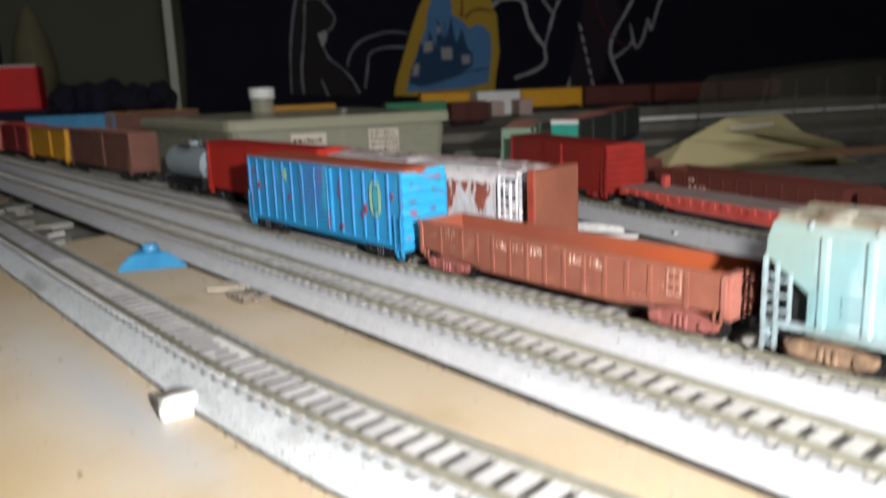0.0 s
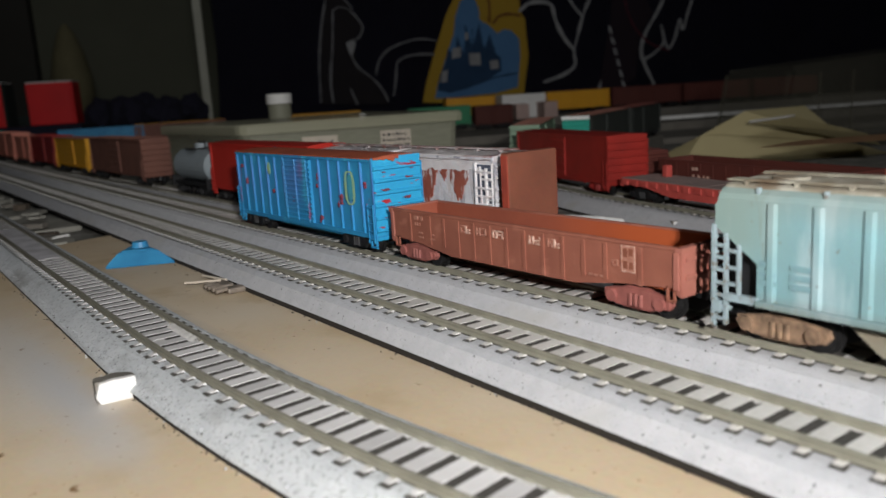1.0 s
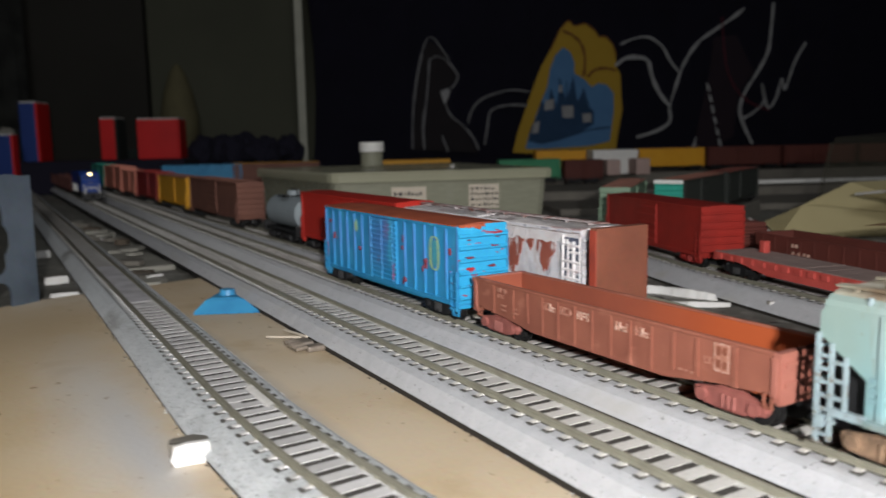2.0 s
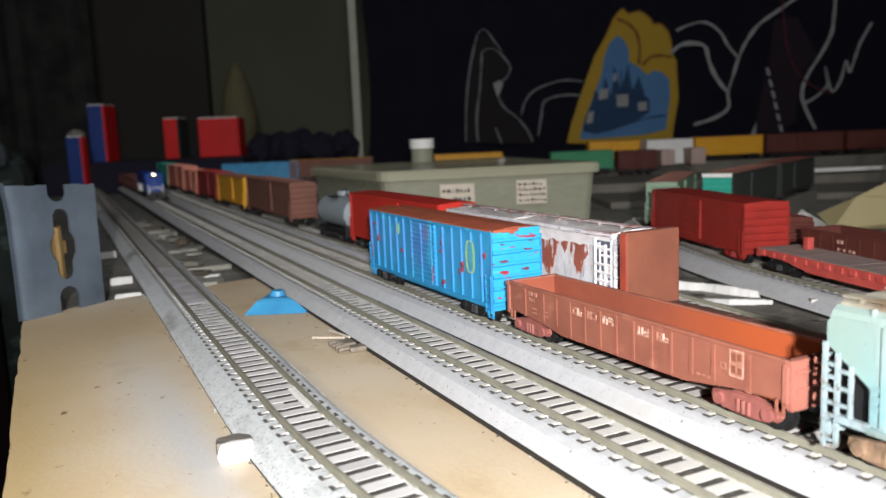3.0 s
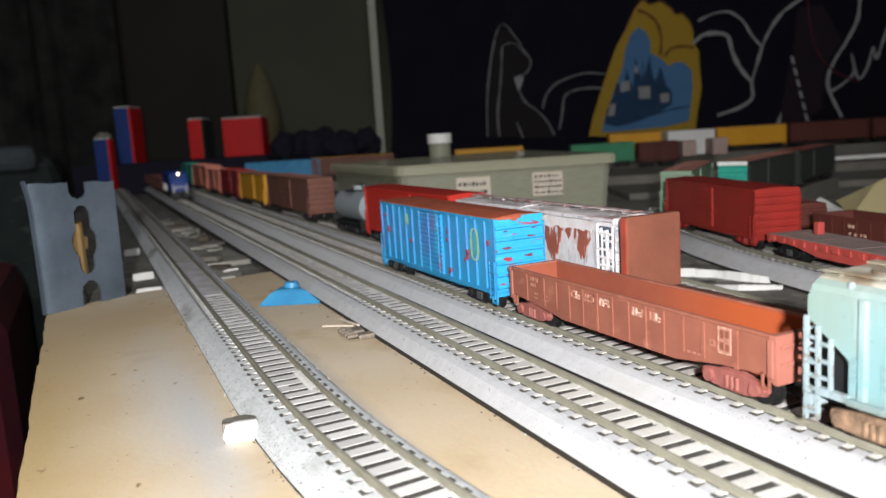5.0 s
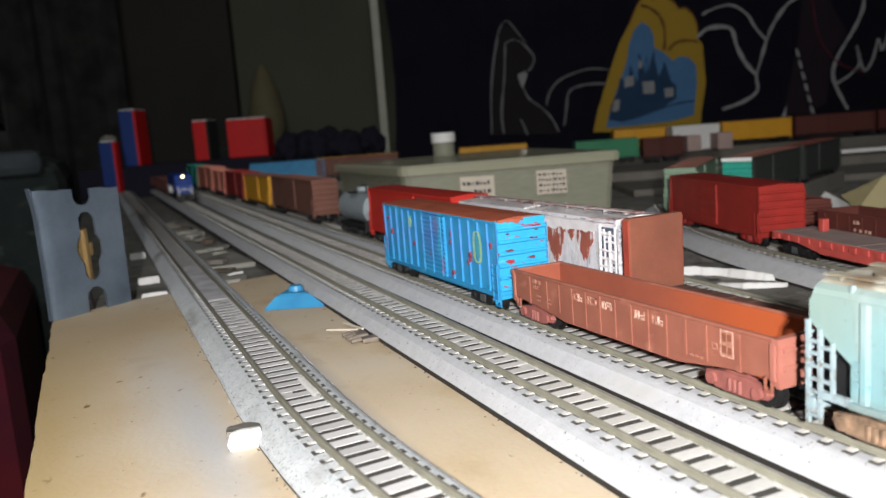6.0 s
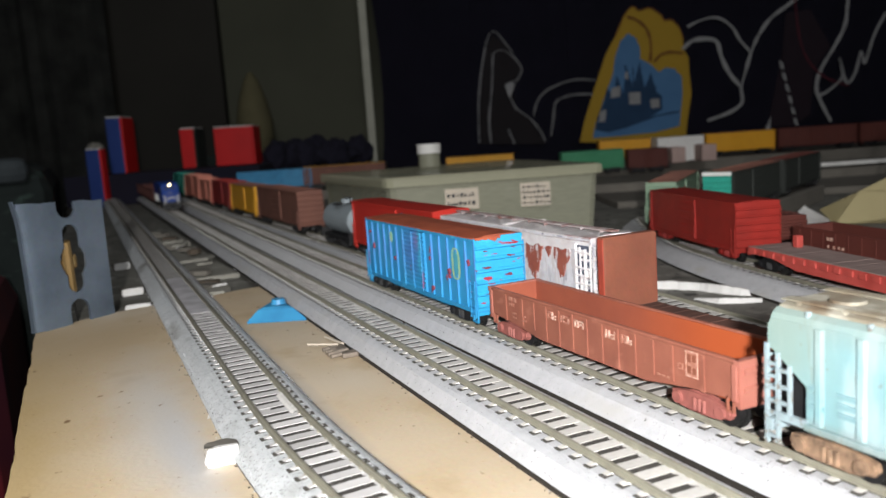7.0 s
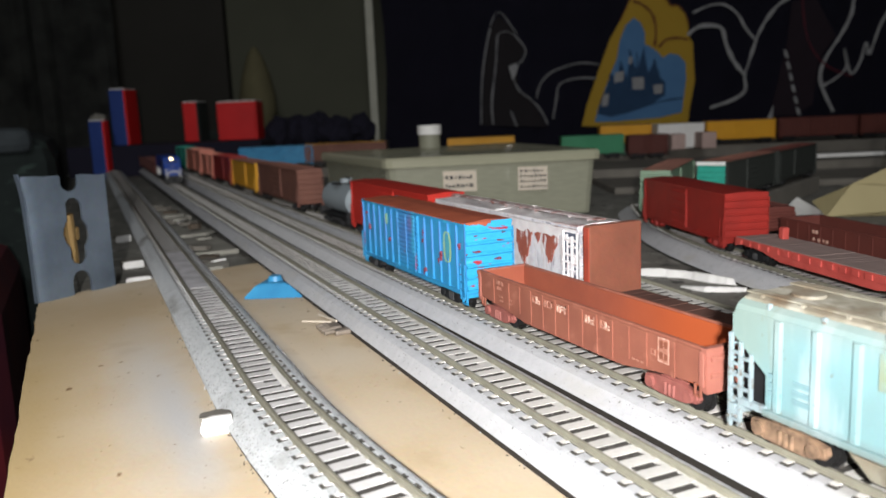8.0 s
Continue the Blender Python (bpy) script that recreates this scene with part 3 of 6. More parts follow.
def grit(t, fn, y0, y1, left, right, rail_z, base, count, crumbs, skirt=0.0):
    """Loose grains lying on the roadbed's slopes and between the ties, and dark crumbs along its feet."""
    rnd = random.Random(int(count + crumbs))
    top = rail_z - 0.0021
    verts, faces, slots = [], [], []

    def grain(x, y, z, r, slot):
        n, spin = len(verts), rnd.uniform(0, 6.3)
        for i in range(4):
            a, k = spin + i * math.pi / 2, r * rnd.uniform(0.6, 1.3)
            verts.append((x + k * math.cos(a), y + k * math.sin(a), z - 0.3 * r + rnd.uniform(-0.2, 0.2) * r))
        verts.append((x + rnd.uniform(-0.4, 0.4) * r, y + rnd.uniform(-0.4, 0.4) * r, z + r * rnd.uniform(0.4, 0.8)))
        for i in range(4):
            faces.append((n + i, n + (i + 1) % 4, n + 4))
            slots.append(slot)
    for i in range(count):
        y, u = y0 + (y1 - y0) * rnd.random() ** 1.3, rnd.random()
        k = rnd.random()
        if k < 0.55:
            o, z = -left + 0.0004 + (left - FLAT) * u, base + 0.0022 + (top - base - 0.0022) * u
        else:
            o, z = right - 0.0004 - (right - FLAT) * u, base + 0.0022 + (top - base - 0.0022) * u
        grain(fn(y) + o, y, z, rnd.uniform(0.00012, 0.00032), 1 if rnd.random() < 0.16 else 0)
    for i in range(crumbs):
        y = y0 + (y1 - y0) * rnd.random() ** 1.2
        o = abs(rnd.gauss(0, 0.0009)) - 0.0004
        o = -left + 0.0004 - skirt - o if rnd.random() < 0.6 else right - 0.0004 + o
        grain(fn(y) + o, y, PLY_Z + 0.00005, rnd.uniform(0.00012, 0.00045), 0 if rnd.random() < 0.25 else 1)
    me = bpy.data.meshes.new("grit")
    me.from_pydata(verts, [], faces)
    for m in (GRIT, GRIT_DARK):
        me.materials.append(m)
    me.polygons.foreach_set("material_index", slots)
    tagged(part("grit", me, None, t, "loose pale grit and dark crumbs"), kind="stuff")


# ---- rolling stock ----
def truck_mesh_frame():
    """Two cast side frames with rounded ends, bearing caps and springs, joined by a bolster."""
    bm = bmesh.new()
    for s in (-1, 1):
        t = bmesh.new()
        prism(t, [(-0.0086, 0.0034), (-0.0082, 0.0047), (-0.0040, 0.0054), (-0.0022, 0.0060), (0.0022, 0.0060), (0.0040, 0.0054), (0.0082, 0.0047), (0.0086, 0.0034), (0.0078, 0.0024), (0.0050, 0.0022), (0.0034, 0.0014), (-0.0034, 0.0014), (-0.0050, 0.0022), (-0.0078, 0.0024)], s * 0.0066, s * 0.0080, "x")
        bmesh.ops.bevel(t, geom=[e for e in t.edges if all(abs(abs(v.co.x) - 0.0080) < 1e-6 for v in e.verts)], offset=0.0004, segments=2, affect="EDGES")
        merge(bm, t)
        for y in (-0.0060, 0.0060):
            rod(bm, (s * 0.0066, y, 0.0035), (s * 0.0087, y, 0.0035), 0.0013, 10)
        for y in (-0.0013, 0.0, 0.0013):
            rod(bm, (s * 0.0080, y, 0.0021), (s * 0.0080, y, 0.0046), 0.0005, 6)
    box(bm, -0.0072, 0.0072, -0.0018, 0.0018, 0.0030, 0.0060)
    return bm


def wheel_mesh():
    bm = bmesh.new()
    rod(bm, (-0.0012, 0, 0), (0.0012, 0, 0), 0.0028, 16)
    rod(bm, (0.0004, 0, 0), (0.0012, 0, 0), 0.0034, 16)
    rod(bm, (-0.0016, 0, 0), (0.0060, 0, 0), 0.0007, 6)
    return bm


def truck_data():
    made = {}
    for mat in (TRUCK_PINK, TRUCK_BROWN, TRUCK_RED, BLACK):
        made[mat.name] = finish("truck", truck_mesh_frame(), mat)
    return made


TRUCKS = truck_data()
WHEEL_MESH = finish("wheel", wheel_mesh(), WHEEL)


def coupler_mesh():
    bm = bmesh.new()
    box(bm, -0.0012, 0.0012, -0.001, 0.005, 0.0040, 0.0055)
    prism(bm, [(-0.0016, 0.005), (0.0012, 0.0045), (0.0014, 0.0065), (0.0004, 0.0068), (0.0002, 0.0058), (-0.0012, 0.0072)], 0.0036, 0.0060, "z")
    return finish("coupler", bm, BLACK)


COUPLER_MESH = coupler_mesh()


def running_gear(car, length, mat, spread=None, label=""):
    """Two trucks with their wheels, and a coupler at each end."""
    c = length / 2 - (spread or 0.0125)
    for s in (-1, 1):
        tr = part("truck", TRUCKS[mat.name], None, car, label)
        tr.matrix_local = pose(0, s * c, 0)
        for y in (-0.0058, 0.0058):
            for x in (-1, 1):
                w = part("wheel", WHEEL_MESH, None, tr)
                w.matrix_local = pose(x * 0.0046, y, 0.0030, 0, 0, 0 if x < 0 else 180)
        cp = part("coupler", COUPLER_MESH, None, car)
        cp.matrix_local = pose(0, s * (length / 2 - 0.001), 0, 0, 0, 0 if s > 0 else 180)


def ladder(bm, x, y0, y1, z0, z1, rungs, t=0.0004, plane="side"):
    """Two stiles and rungs, on a side (x fixed) or on an end (y fixed)."""
    if plane == "side":
        for y in (y0, y1):
            box(bm, x - t, x + t, y - t, y + t, z0, z1)
        for i in range(rungs):
            z = z0 + (z1 - z0) * (i + 0.5) / rungs
            box(bm, x - t, x + t, y0, y1, z - t * 0.8, z + t * 0.8)
    else:
        for xx in (y0, y1):
            box(bm, xx - t, xx + t, x - t, x + t, z0, z1)
        for i in range(rungs):
            z = z0 + (z1 - z0) * (i + 0.5) / rungs
            box(bm, y0, y1, x - t, x + t, z - t * 0.8, z + t * 0.8)


def boxcar(m, length, side, roof, gear, label, group="", width=0.0178, zb=0.0070, ze=0.0285, posts=14, door=(0.40, 0.60), walk_board=None, seams=12, end=None, door_ribs=5, rib=0.0005):
    """A boxcar standing along its own y on rails at z 0: body with posts, doors, ribbed ends, panelled roof, ladders, running gear."""
    car = thing("boxcar", m, label, "model boxcar", group)
    w, h = width / 2, length / 2
    bm = bmesh.new()
    soft_box(bm, -w + 0.0006, w - 0.0006, -h, h, zb, ze, 0.0003)
    box(bm, -w + 0.001, w - 0.001, -h * 0.55, h * 0.55, zb - 0.0012, zb)
    part("body", bm, side, car)
    bm = bmesh.new()
    box(bm, -0.00035, 0.00035, -rib, rib, zb, ze - 0.0006)
    post_mesh = finish("side_post", bm, side)
    for s in (-1, 1):
        for i in range(posts + 1):
            f = i / posts
            if not door[0] < f < door[1]:
                part("side_post", post_mesh, None, car).matrix_local = pose(s * (w - 0.00035), -h + 0.0006 + (length - 0.0012) * f, 0)
        for nm, za, zc in (("eave_rail", ze - 0.0010, ze), ("side_sill", zb - 0.0003, zb + 0.0010)):
            bm = bmesh.new()
            box(bm, s * (w - 0.0007), s * (w + 0.0001), -h, h, za, zc)
            part(nm, bm, side, car)
        bm = bmesh.new()
        y0, y1 = -h + length * door[0], -h + length * door[1]
        z0, z1 = zb + 0.0008, ze - 0.0013
        prof = [(s * (w - 0.0008), z0), (s * (w + 0.0002), z0)]
        for i in range(door_ribs):
            z, k = z0 + (z1 - z0) * (i + 0.5) / door_ribs, min(0.0005, (z1 - z0) / door_ribs / 4)
            prof += [(s * (w + 0.0002), z - k), (s * (w + 0.0006), z - k * 0.4), (s * (w + 0.0006), z + k * 0.4), (s * (w + 0.0002), z + k)]
        prism(bm, prof + [(s * (w + 0.0002), z1), (s * (w - 0.0008), z1)], y0, y1, "y")
        for y in (y0 + 0.0016, (y0 + y1) / 2, y1 - 0.0016) if posts > 1 else ():
            rod(bm, (s * (w + 0.0006), y, zb + 0.001), (s * (w + 0.0006), y, ze - 0.0014), 0.00025, 5)
        part("door", bm, side, car)
        bm = bmesh.new()
        # one pressed sheet with six rounded ribs
        prof = [(s * (h - 0.0004), zb - 0.0010)]
        for i in range(6):
            z = zb + (ze - zb) * (i + 0.6) / 6.4
            prof += [(s * (h + 0.0002), z - 0.0007), (s * (h + 0.0007), z - 0.0003), (s * (h + 0.0007), z + 0.0003), (s * (h + 0.0002), z + 0.0007)]
        prof += [(s * (h + 0.0002), ze + 0.0003), (s * (h - 0.0004), ze + 0.0003)]
        prism(bm, prof, -w + 0.0002, w - 0.0002, "x")
        part("end_wall", bm, end or side, car)
        bm = bmesh.new()
        ladder(bm, -w - 0.0005, s * (h - 0.0018) - 0.0015, s * (h - 0.0018) + 0.0015, zb - 0.0015, zb + 0.010, 5, 0.0002)
        ladder(bm, w + 0.0005, s * (h - 0.0018) - 0.0015, s * (h - 0.0018) + 0.0015, zb - 0.0015, ze - 0.002, 7, 0.0002)
        part("ladder", bm, side, car)
        for x in (-w + 0.0003, w - 0.0003):
            bm = bmesh.new()
            y = s * (h - 0.0019)
            for o in (-0.0014, 0.0014):
                box(bm, x - 0.0003, x + 0.0003, y + o - 0.00025, y + o + 0.00025, zb - 0.0028, zb)
            box(bm, x - 0.0003, x + 0.0003, y - 0.00165, y + 0.00165, zb - 0.0032, zb - 0.0026)
            part("step_stirrup", bm, side, car)
    bm = bmesh.new()
    # a shallow pitched sheet with raised seams
    n = seams
    rows = []
    for i in range(n + 1):
        y = -h + 0.0005 + (length - 0.0010) * i / n
        for o, up in ((-0.0003, 0.0), (-0.00015, 0.0003), (0.00015, 0.0003), (0.0003, 0.0)) if 0 < i < n else ((0.0, 0.0),):
            rows.append([bm.verts.new((x, y + o, z + (up if k else 0))) for k, (x, z) in enumerate(((-w - 0.0002, ze - 0.0001), (-w - 0.0002, ze + 0.0002), (0, ze + 0.0008), (w + 0.0002, ze + 0.0002)))] + [bm.verts.new((w + 0.0002, y + o, ze - 0.0001))])
    for a, b in zip(rows, rows[1:]):
        for k in range(5):
            bm.faces.new((a[k], a[(k + 1) % 5], b[(k + 1) % 5], b[k]))
    bm.faces.new(rows[0][::-1])
    bm.faces.new(rows[-1])
    part("roof", bm, roof, car)
    if walk_board:
        bm = bmesh.new()
        for i in range(3):
            x = -0.0016 + 0.0011 * i
            box(bm, x, x + 0.0009, -h, h, ze + 0.0014, ze + 0.0018)
        for i in range(10):
            y = -h + length * (i + 0.5) / 10
            box(bm, -0.0016, 0.0016, y - 0.0003, y + 0.0003, ze + 0.0006, ze + 0.0014)
        part("running_board", bm, walk_board, car)
    running_gear(car, length, gear)
    return car


def bar_row(car, x, z, h, spans, mat, name="lettering", thick=0.00017):
    """Plain bars of the size of the letters on a side, as pairs of y."""
    for a, b in spans:
        bm = bmesh.new()
        box(bm, x - thick, x, a, b, z, z + h)
        part(name, bm, mat, car, "worn pale lettering bar")


def gondola(m, length, side, inside, gear, label, group="", width=0.0200, top=0.0172, posts=13, belly=True):
    car = thing("gondola_car", m, label, "model gondola", group)
    w, h = width / 2, length / 2
    zb = 0.0064 if belly else 0.0060
    deep = 0.0045 if belly else zb - 0.0010
    for s in (-1, 1):
        bm = bmesh.new()
        pts = [(-h, zb + 0.001), (-h * 0.72, zb), (-h * 0.45, deep), (h * 0.45, deep), (h * 0.72, zb), (h, zb + 0.001), (h, top), (-h, top)]
        prism(bm, pts, s * (w - 0.0010), s * w, "x")
        soft_box(bm, min(s * (w - 0.0011), s * (w + 0.0001)), max(s * (w - 0.0011), s * (w + 0.0001)), -h, h, top - 0.0007, top + 0.0002, 0.0003)
        part("side_wall", bm, side, car)
        for y in [-h * 0.812] + [h * 0.627 * (i / 5 - 1) for i in range(11)] + [h * 0.812] if belly else [-h + length * (i + 0.5) / posts for i in range(posts)]:
            zl = deep if abs(y) < h * 0.45 else zb
            bm = bmesh.new()
            prism(bm, [(y - 0.00055, zl + 0.0002), (y + 0.00055, zl + 0.0002), (y + 0.00045, top - 0.0008), (y - 0.00045, top - 0.0008)], s * (w - 0.0002), s * (w + 0.00025), "x")
            part("side_rib", bm, side, car)
        for y in (-1, 1) if belly else ():
            bm = bmesh.new()
            soft_box(bm, min(s * (w - 0.0002), s * (w + 0.0004)), max(s * (w - 0.0002), s * (w + 0.0004)), min(y * h, y * (h - 0.0013)), max(y * h, y * (h - 0.0013)), zb + 0.0006, top - 0.0008, 0.00015)
            part("corner_post", bm, GON_PINK, car, "faded pink corner post")
            bm = bmesh.new()
            for o in (0.0013, 0.0029):
                box(bm, min(s * (w - 0.0005), s * w), max(s * (w - 0.0005), s * w), y * (h - o) - 0.0002, y * (h - o) + 0.0002, zb - 0.0016, zb + 0.0012)
            box(bm, min(s * (w - 0.0005), s * w), max(s * (w - 0.0005), s * w), min(y * (h - 0.0011), y * (h - 0.0031)), max(y * (h - 0.0011), y * (h - 0.0031)), zb - 0.0019, zb - 0.0015)
            part("step_stirrup", bm, side, car)
        bm = bmesh.new()
        box(bm, -w + 0.0003, w - 0.0003, s * h - 0.0005, s * h + 0.0005, zb - (0.0008 if belly else 0), top)
        for z in (zb + 0.003, zb + 0.0065):
            rod(bm, (-w + 0.001, s * (h + 0.0005), z), (w - 0.001, s * (h + 0.0005), z), 0.0006, 6)
        box(bm, -w - 0.0003, w + 0.0003, s * h - 0.0007, s * h + 0.0008, top - 0.0010, top + 0.0002)
        for x in (-w + 0.0006, w - 0.0006):
            box(bm, x - 0.0005, x + 0.0005, s * h - 0.0004, s * (h + 0.0) + 0.0009, zb - 0.0004, top)
        part("end_wall", bm, GON_PINK if belly else side, car)
    bm = bmesh.new()
    box(bm, -w + 0.001, w - 0.001, -h + 0.0005, h - 0.0005, zb, zb + 0.0010)
    box(bm, -0.002, 0.002, -h + 0.002, h - 0.002, zb - 0.002, zb)
    part("floor_plate", bm, inside, car)
    bm = bmesh.new()
    a, c, z0, z1 = w - 0.0011, h - 0.0006, zb + 0.0011, top - 0.0002
    q = [[bm.verts.new((x * (a - o), y * (c - o), z)) for x, y in ((-1, -1), (1, -1), (1, 1), (-1, 1))] for o, z in ((0, z0), (0, z1), (0.0004, z1), (0.0004, z0))]
    for u, v in ((0, 1), (1, 2), (2, 3), (3, 0)):
        for i in range(4):
            bm.faces.new((q[u][i], q[u][(i + 1) % 4], q[v][(i + 1) % 4], q[v][i]))
    part("lining", bm, inside, car, "orange-brown inside")
    running_gear(car, length, gear, 0.0108)
    return car


def covered_hopper(m, length, label, width=0.0205):
    car = thing("covered_hopper", m, label, "model hopper car")
    w, h = width / 2, length / 2
    top, low = 0.0254, 0.0074
    bm = bmesh.new()
    # long body with sloped end sheets
    prism(bm, [(-h + 0.0013, top), (-h + 0.0004, top - 0.0012), (-h + 0.0004, 0.0205), (-h + 0.0085, 0.0146), (-h + 0.0085, low + 0.001), (-h + 0.010, low), (h - 0.010, low), (h - 0.0085, low + 0.001), (h - 0.0085, 0.0146), (h - 0.0004, 0.0205), (h - 0.0004, top - 0.0012), (h - 0.0013, top)], -w + 0.0008, w - 0.0008, "x")
    part("body", bm, PALE_BLUE, car, "pale blue sides streaked with dirt")
    for s in (-1, 1):
        for i in range(12):
            y = -h + 0.011 + (length - 0.022) * i / 11
            bm = bmesh.new()
            prism(bm, [(s * (w - 0.0009), y - 0.0012), (s * (w - 0.0004), y - 0.0005), (s * (w - 0.0004), y + 0.0005), (s * (w - 0.0009), y + 0.0012)], low + 0.0009, top - 0.0003, "z")
            part("side_post", bm, PALE_BLUE, car)
        for nm, y1, z0, z1 in (("side_sill", h - 0.0088, low, low + 0.0011),):
            bm = bmesh.new()
            box(bm, min(s * (w - 0.001), s * (w + 0.0002)), max(s * (w - 0.001), s * (w + 0.0002)), -y1, y1, z0, z1)
            part(nm, bm, PALE_BLUE, car)
        bm = bmesh.new()
        # open framework under the slope: corner posts, ladder, braces and end sill
        for x in (-w + 0.0006, w - 0.0006):
            for o, k, z0, z1 in ((0.0004, 0.00032, 0.0024, 0.0208), (0.0028, 0.00030, 0.0030, 0.0194), (0.0053, 0.00026, 0.0082, 0.0176)):
                box(bm, x - 0.0004, x + 0.0004, s * (h - o) - k, s * (h - o) + k, z0, z1)
            box(bm, x - 0.0005, x + 0.0005, min(s * (h - 0.0090), s * (h - 0.0028)), max(s * (h - 0.0090), s * (h - 0.0028)), 0.0075, 0.0088)
            for a, b, levels in ((0.0028, 0.0004, (0.0040, 0.0062, 0.0083, 0.0105, 0.0128, 0.0150, 0.0172)), (0.0053, 0.0028, (0.0105, 0.0134, 0.0164))):
                for z in levels:
                    box(bm, x - 0.0003, x + 0.0003, min(s * (h - a), s * (h - b)), max(s * (h - a), s * (h - b)), z - 0.00028, z + 0.00028)
        for i in range(7):
            z = 0.0045 + 0.0028 * i
            box(bm, -w + 0.001, -w + 0.0055, s * (h - 0.0004) - 0.0002, s * (h - 0.0004) + 0.0002, z - 0.0002, z + 0.0002)
        box(bm, -w + 0.0052, -w + 0.0058, s * (h - 0.0004) - 0.0003, s * (h - 0.0004) + 0.0003, 0.0042, 0.0202)
        box(bm, -w, w, s * (h - 0.0012) - 0.0008, s * (h - 0.0012) + 0.0008, 0.0052, 0.0072)
        part("end_frame", bm, PALE_DARK, car, "grey blue open end frame with ladder rungs")
    # black block added in the open bay to stand for its shade
    for s in (-1, 1):
        bm = bmesh.new()
        prism(bm, [(s * (h - 0.0012), 0.0190), (s * (h - 0.0084), 0.0138), (s * (h - 0.0084), 0.0060), (s * (h - 0.0012), 0.0060)], -w + 0.0032, w - 0.0032, "x")
        part("bay_shade", bm, BLACK, car, "black block standing for the shade below the slope sheet")
    bm = bmesh.new()
    prism(bm, [(-w + 0.0008, top - 0.0012), (w - 0.0008, top - 0.0012), (w - 0.00085, top - 0.0002), (w - 0.0014, top + 0.0009), (w - 0.0026, top + 0.0017), (-w + 0.0026, top + 0.0017), (-w + 0.0014, top + 0.0009), (-w + 0.00085, top - 0.0002)], -h + 0.0009, h - 0.0009, "y")
    part("roof_edge", bm, PALE_BLUE, car, "rounded pale roof edge")
    bm = bmesh.new()
    prism(bm, [(-w + 0.0022, top + 0.0012), (w - 0.0022, top + 0.0012), (w - 0.0030, top + 0.0021), (w - 0.0048, top + 0.0026), (-w + 0.0048, top + 0.0026), (-w + 0.0030, top + 0.0021)], -h + 0.0012, h - 0.0012, "y")
    part("roof", bm, HOP_ROOF, car, "dusty tan roof")
    bm = bmesh.new()
    for s in (-1, 1):
        for i in range(2):
            x = s * (0.0048 + 0.0014 * i)
            box(bm, x - 0.0006, x + 0.0006, -h + 0.001, h - 0.001, top + 0.0028, top + 0.0031)
        for i in range(12):
            y = -h + length * (i + 0.5) / 12
            box(bm, s * 0.0056 - 0.0012, s * 0.0056 + 0.0012, y - 0.0003, y + 0.0003, top + 0.0016, top + 0.0029)
    part("running_board", bm, HOP_ROOF, car)
    for i in range(6):
        y = -h + length * (i + 0.5) / 6
        bm = bmesh.new()
        rod(bm, (0, y, top + 0.0024), (0, y, top + 0.0031), 0.0030, 14)
        part("hatch", bm, HOP_ROOF, car)
    for y in (-h * 0.42, 0, h * 0.42):
        bm = bmesh.new()
        prism(bm, [(y - 0.010, low + 0.0004), (y + 0.010, low + 0.0004), (y + 0.003, 0.0022), (y - 0.003, 0.0022)], -w + 0.003, w - 0.003, "x")
        part("outlet", bm, HOP_ROOF, car)
    faded = material("faded_grey_print", (0.16, 0.27, 0.29), 0.8, dark=(0.19, 0.33, 0.355), grain=700, amount=1.0)
    random.seed(41)
    for y0, z0, rows, wide in ((0.0448, 0.0112, 3, 0.0035), (0.0395, 0.0112, 3, 0.0040), (0.0080, 0.0120, 2, 0.0080)):
        for r in range(rows):
            bm = bmesh.new()
            box(bm, -w + 0.00055, -w + 0.0008, y0 - wide * random.uniform(0.7, 1.0), y0, z0 + 0.0016 * r, z0 + 0.0016 * r + 0.0009)
            part("lettering", bm, faded, car, "faded grey lettering bar")
    bm = bmesh.new()
    soft_box(bm, -w + 0.0005, -w + 0.0009, 0.0175, 0.0235, 0.0185, 0.0245, 0.00015)
    part("emblem", bm, material("olive_print", (0.21, 0.25, 0.17), 0.8, dark=(0.20, 0.29, 0.28), grain=400, amount=1.0), car, "faded olive square emblem")
    for s in (-1, 1):
        for i in range(9):
            bm = bmesh.new()
            y = -h + 0.008 + (length - 0.016) * i / 8
            soft_box(bm, s * (w - 0.0019) - 0.0004, s * (w - 0.0019) + 0.0004, y - 0.0003, y + 0.0003, top + 0.0008, top + 0.0021, 0.0001)
            part("hatch_clip", bm, PALE_DARK, car)
    running_gear(car, length, TRUCK_BROWN, 0.0120, "rusty brown truck")
    return car


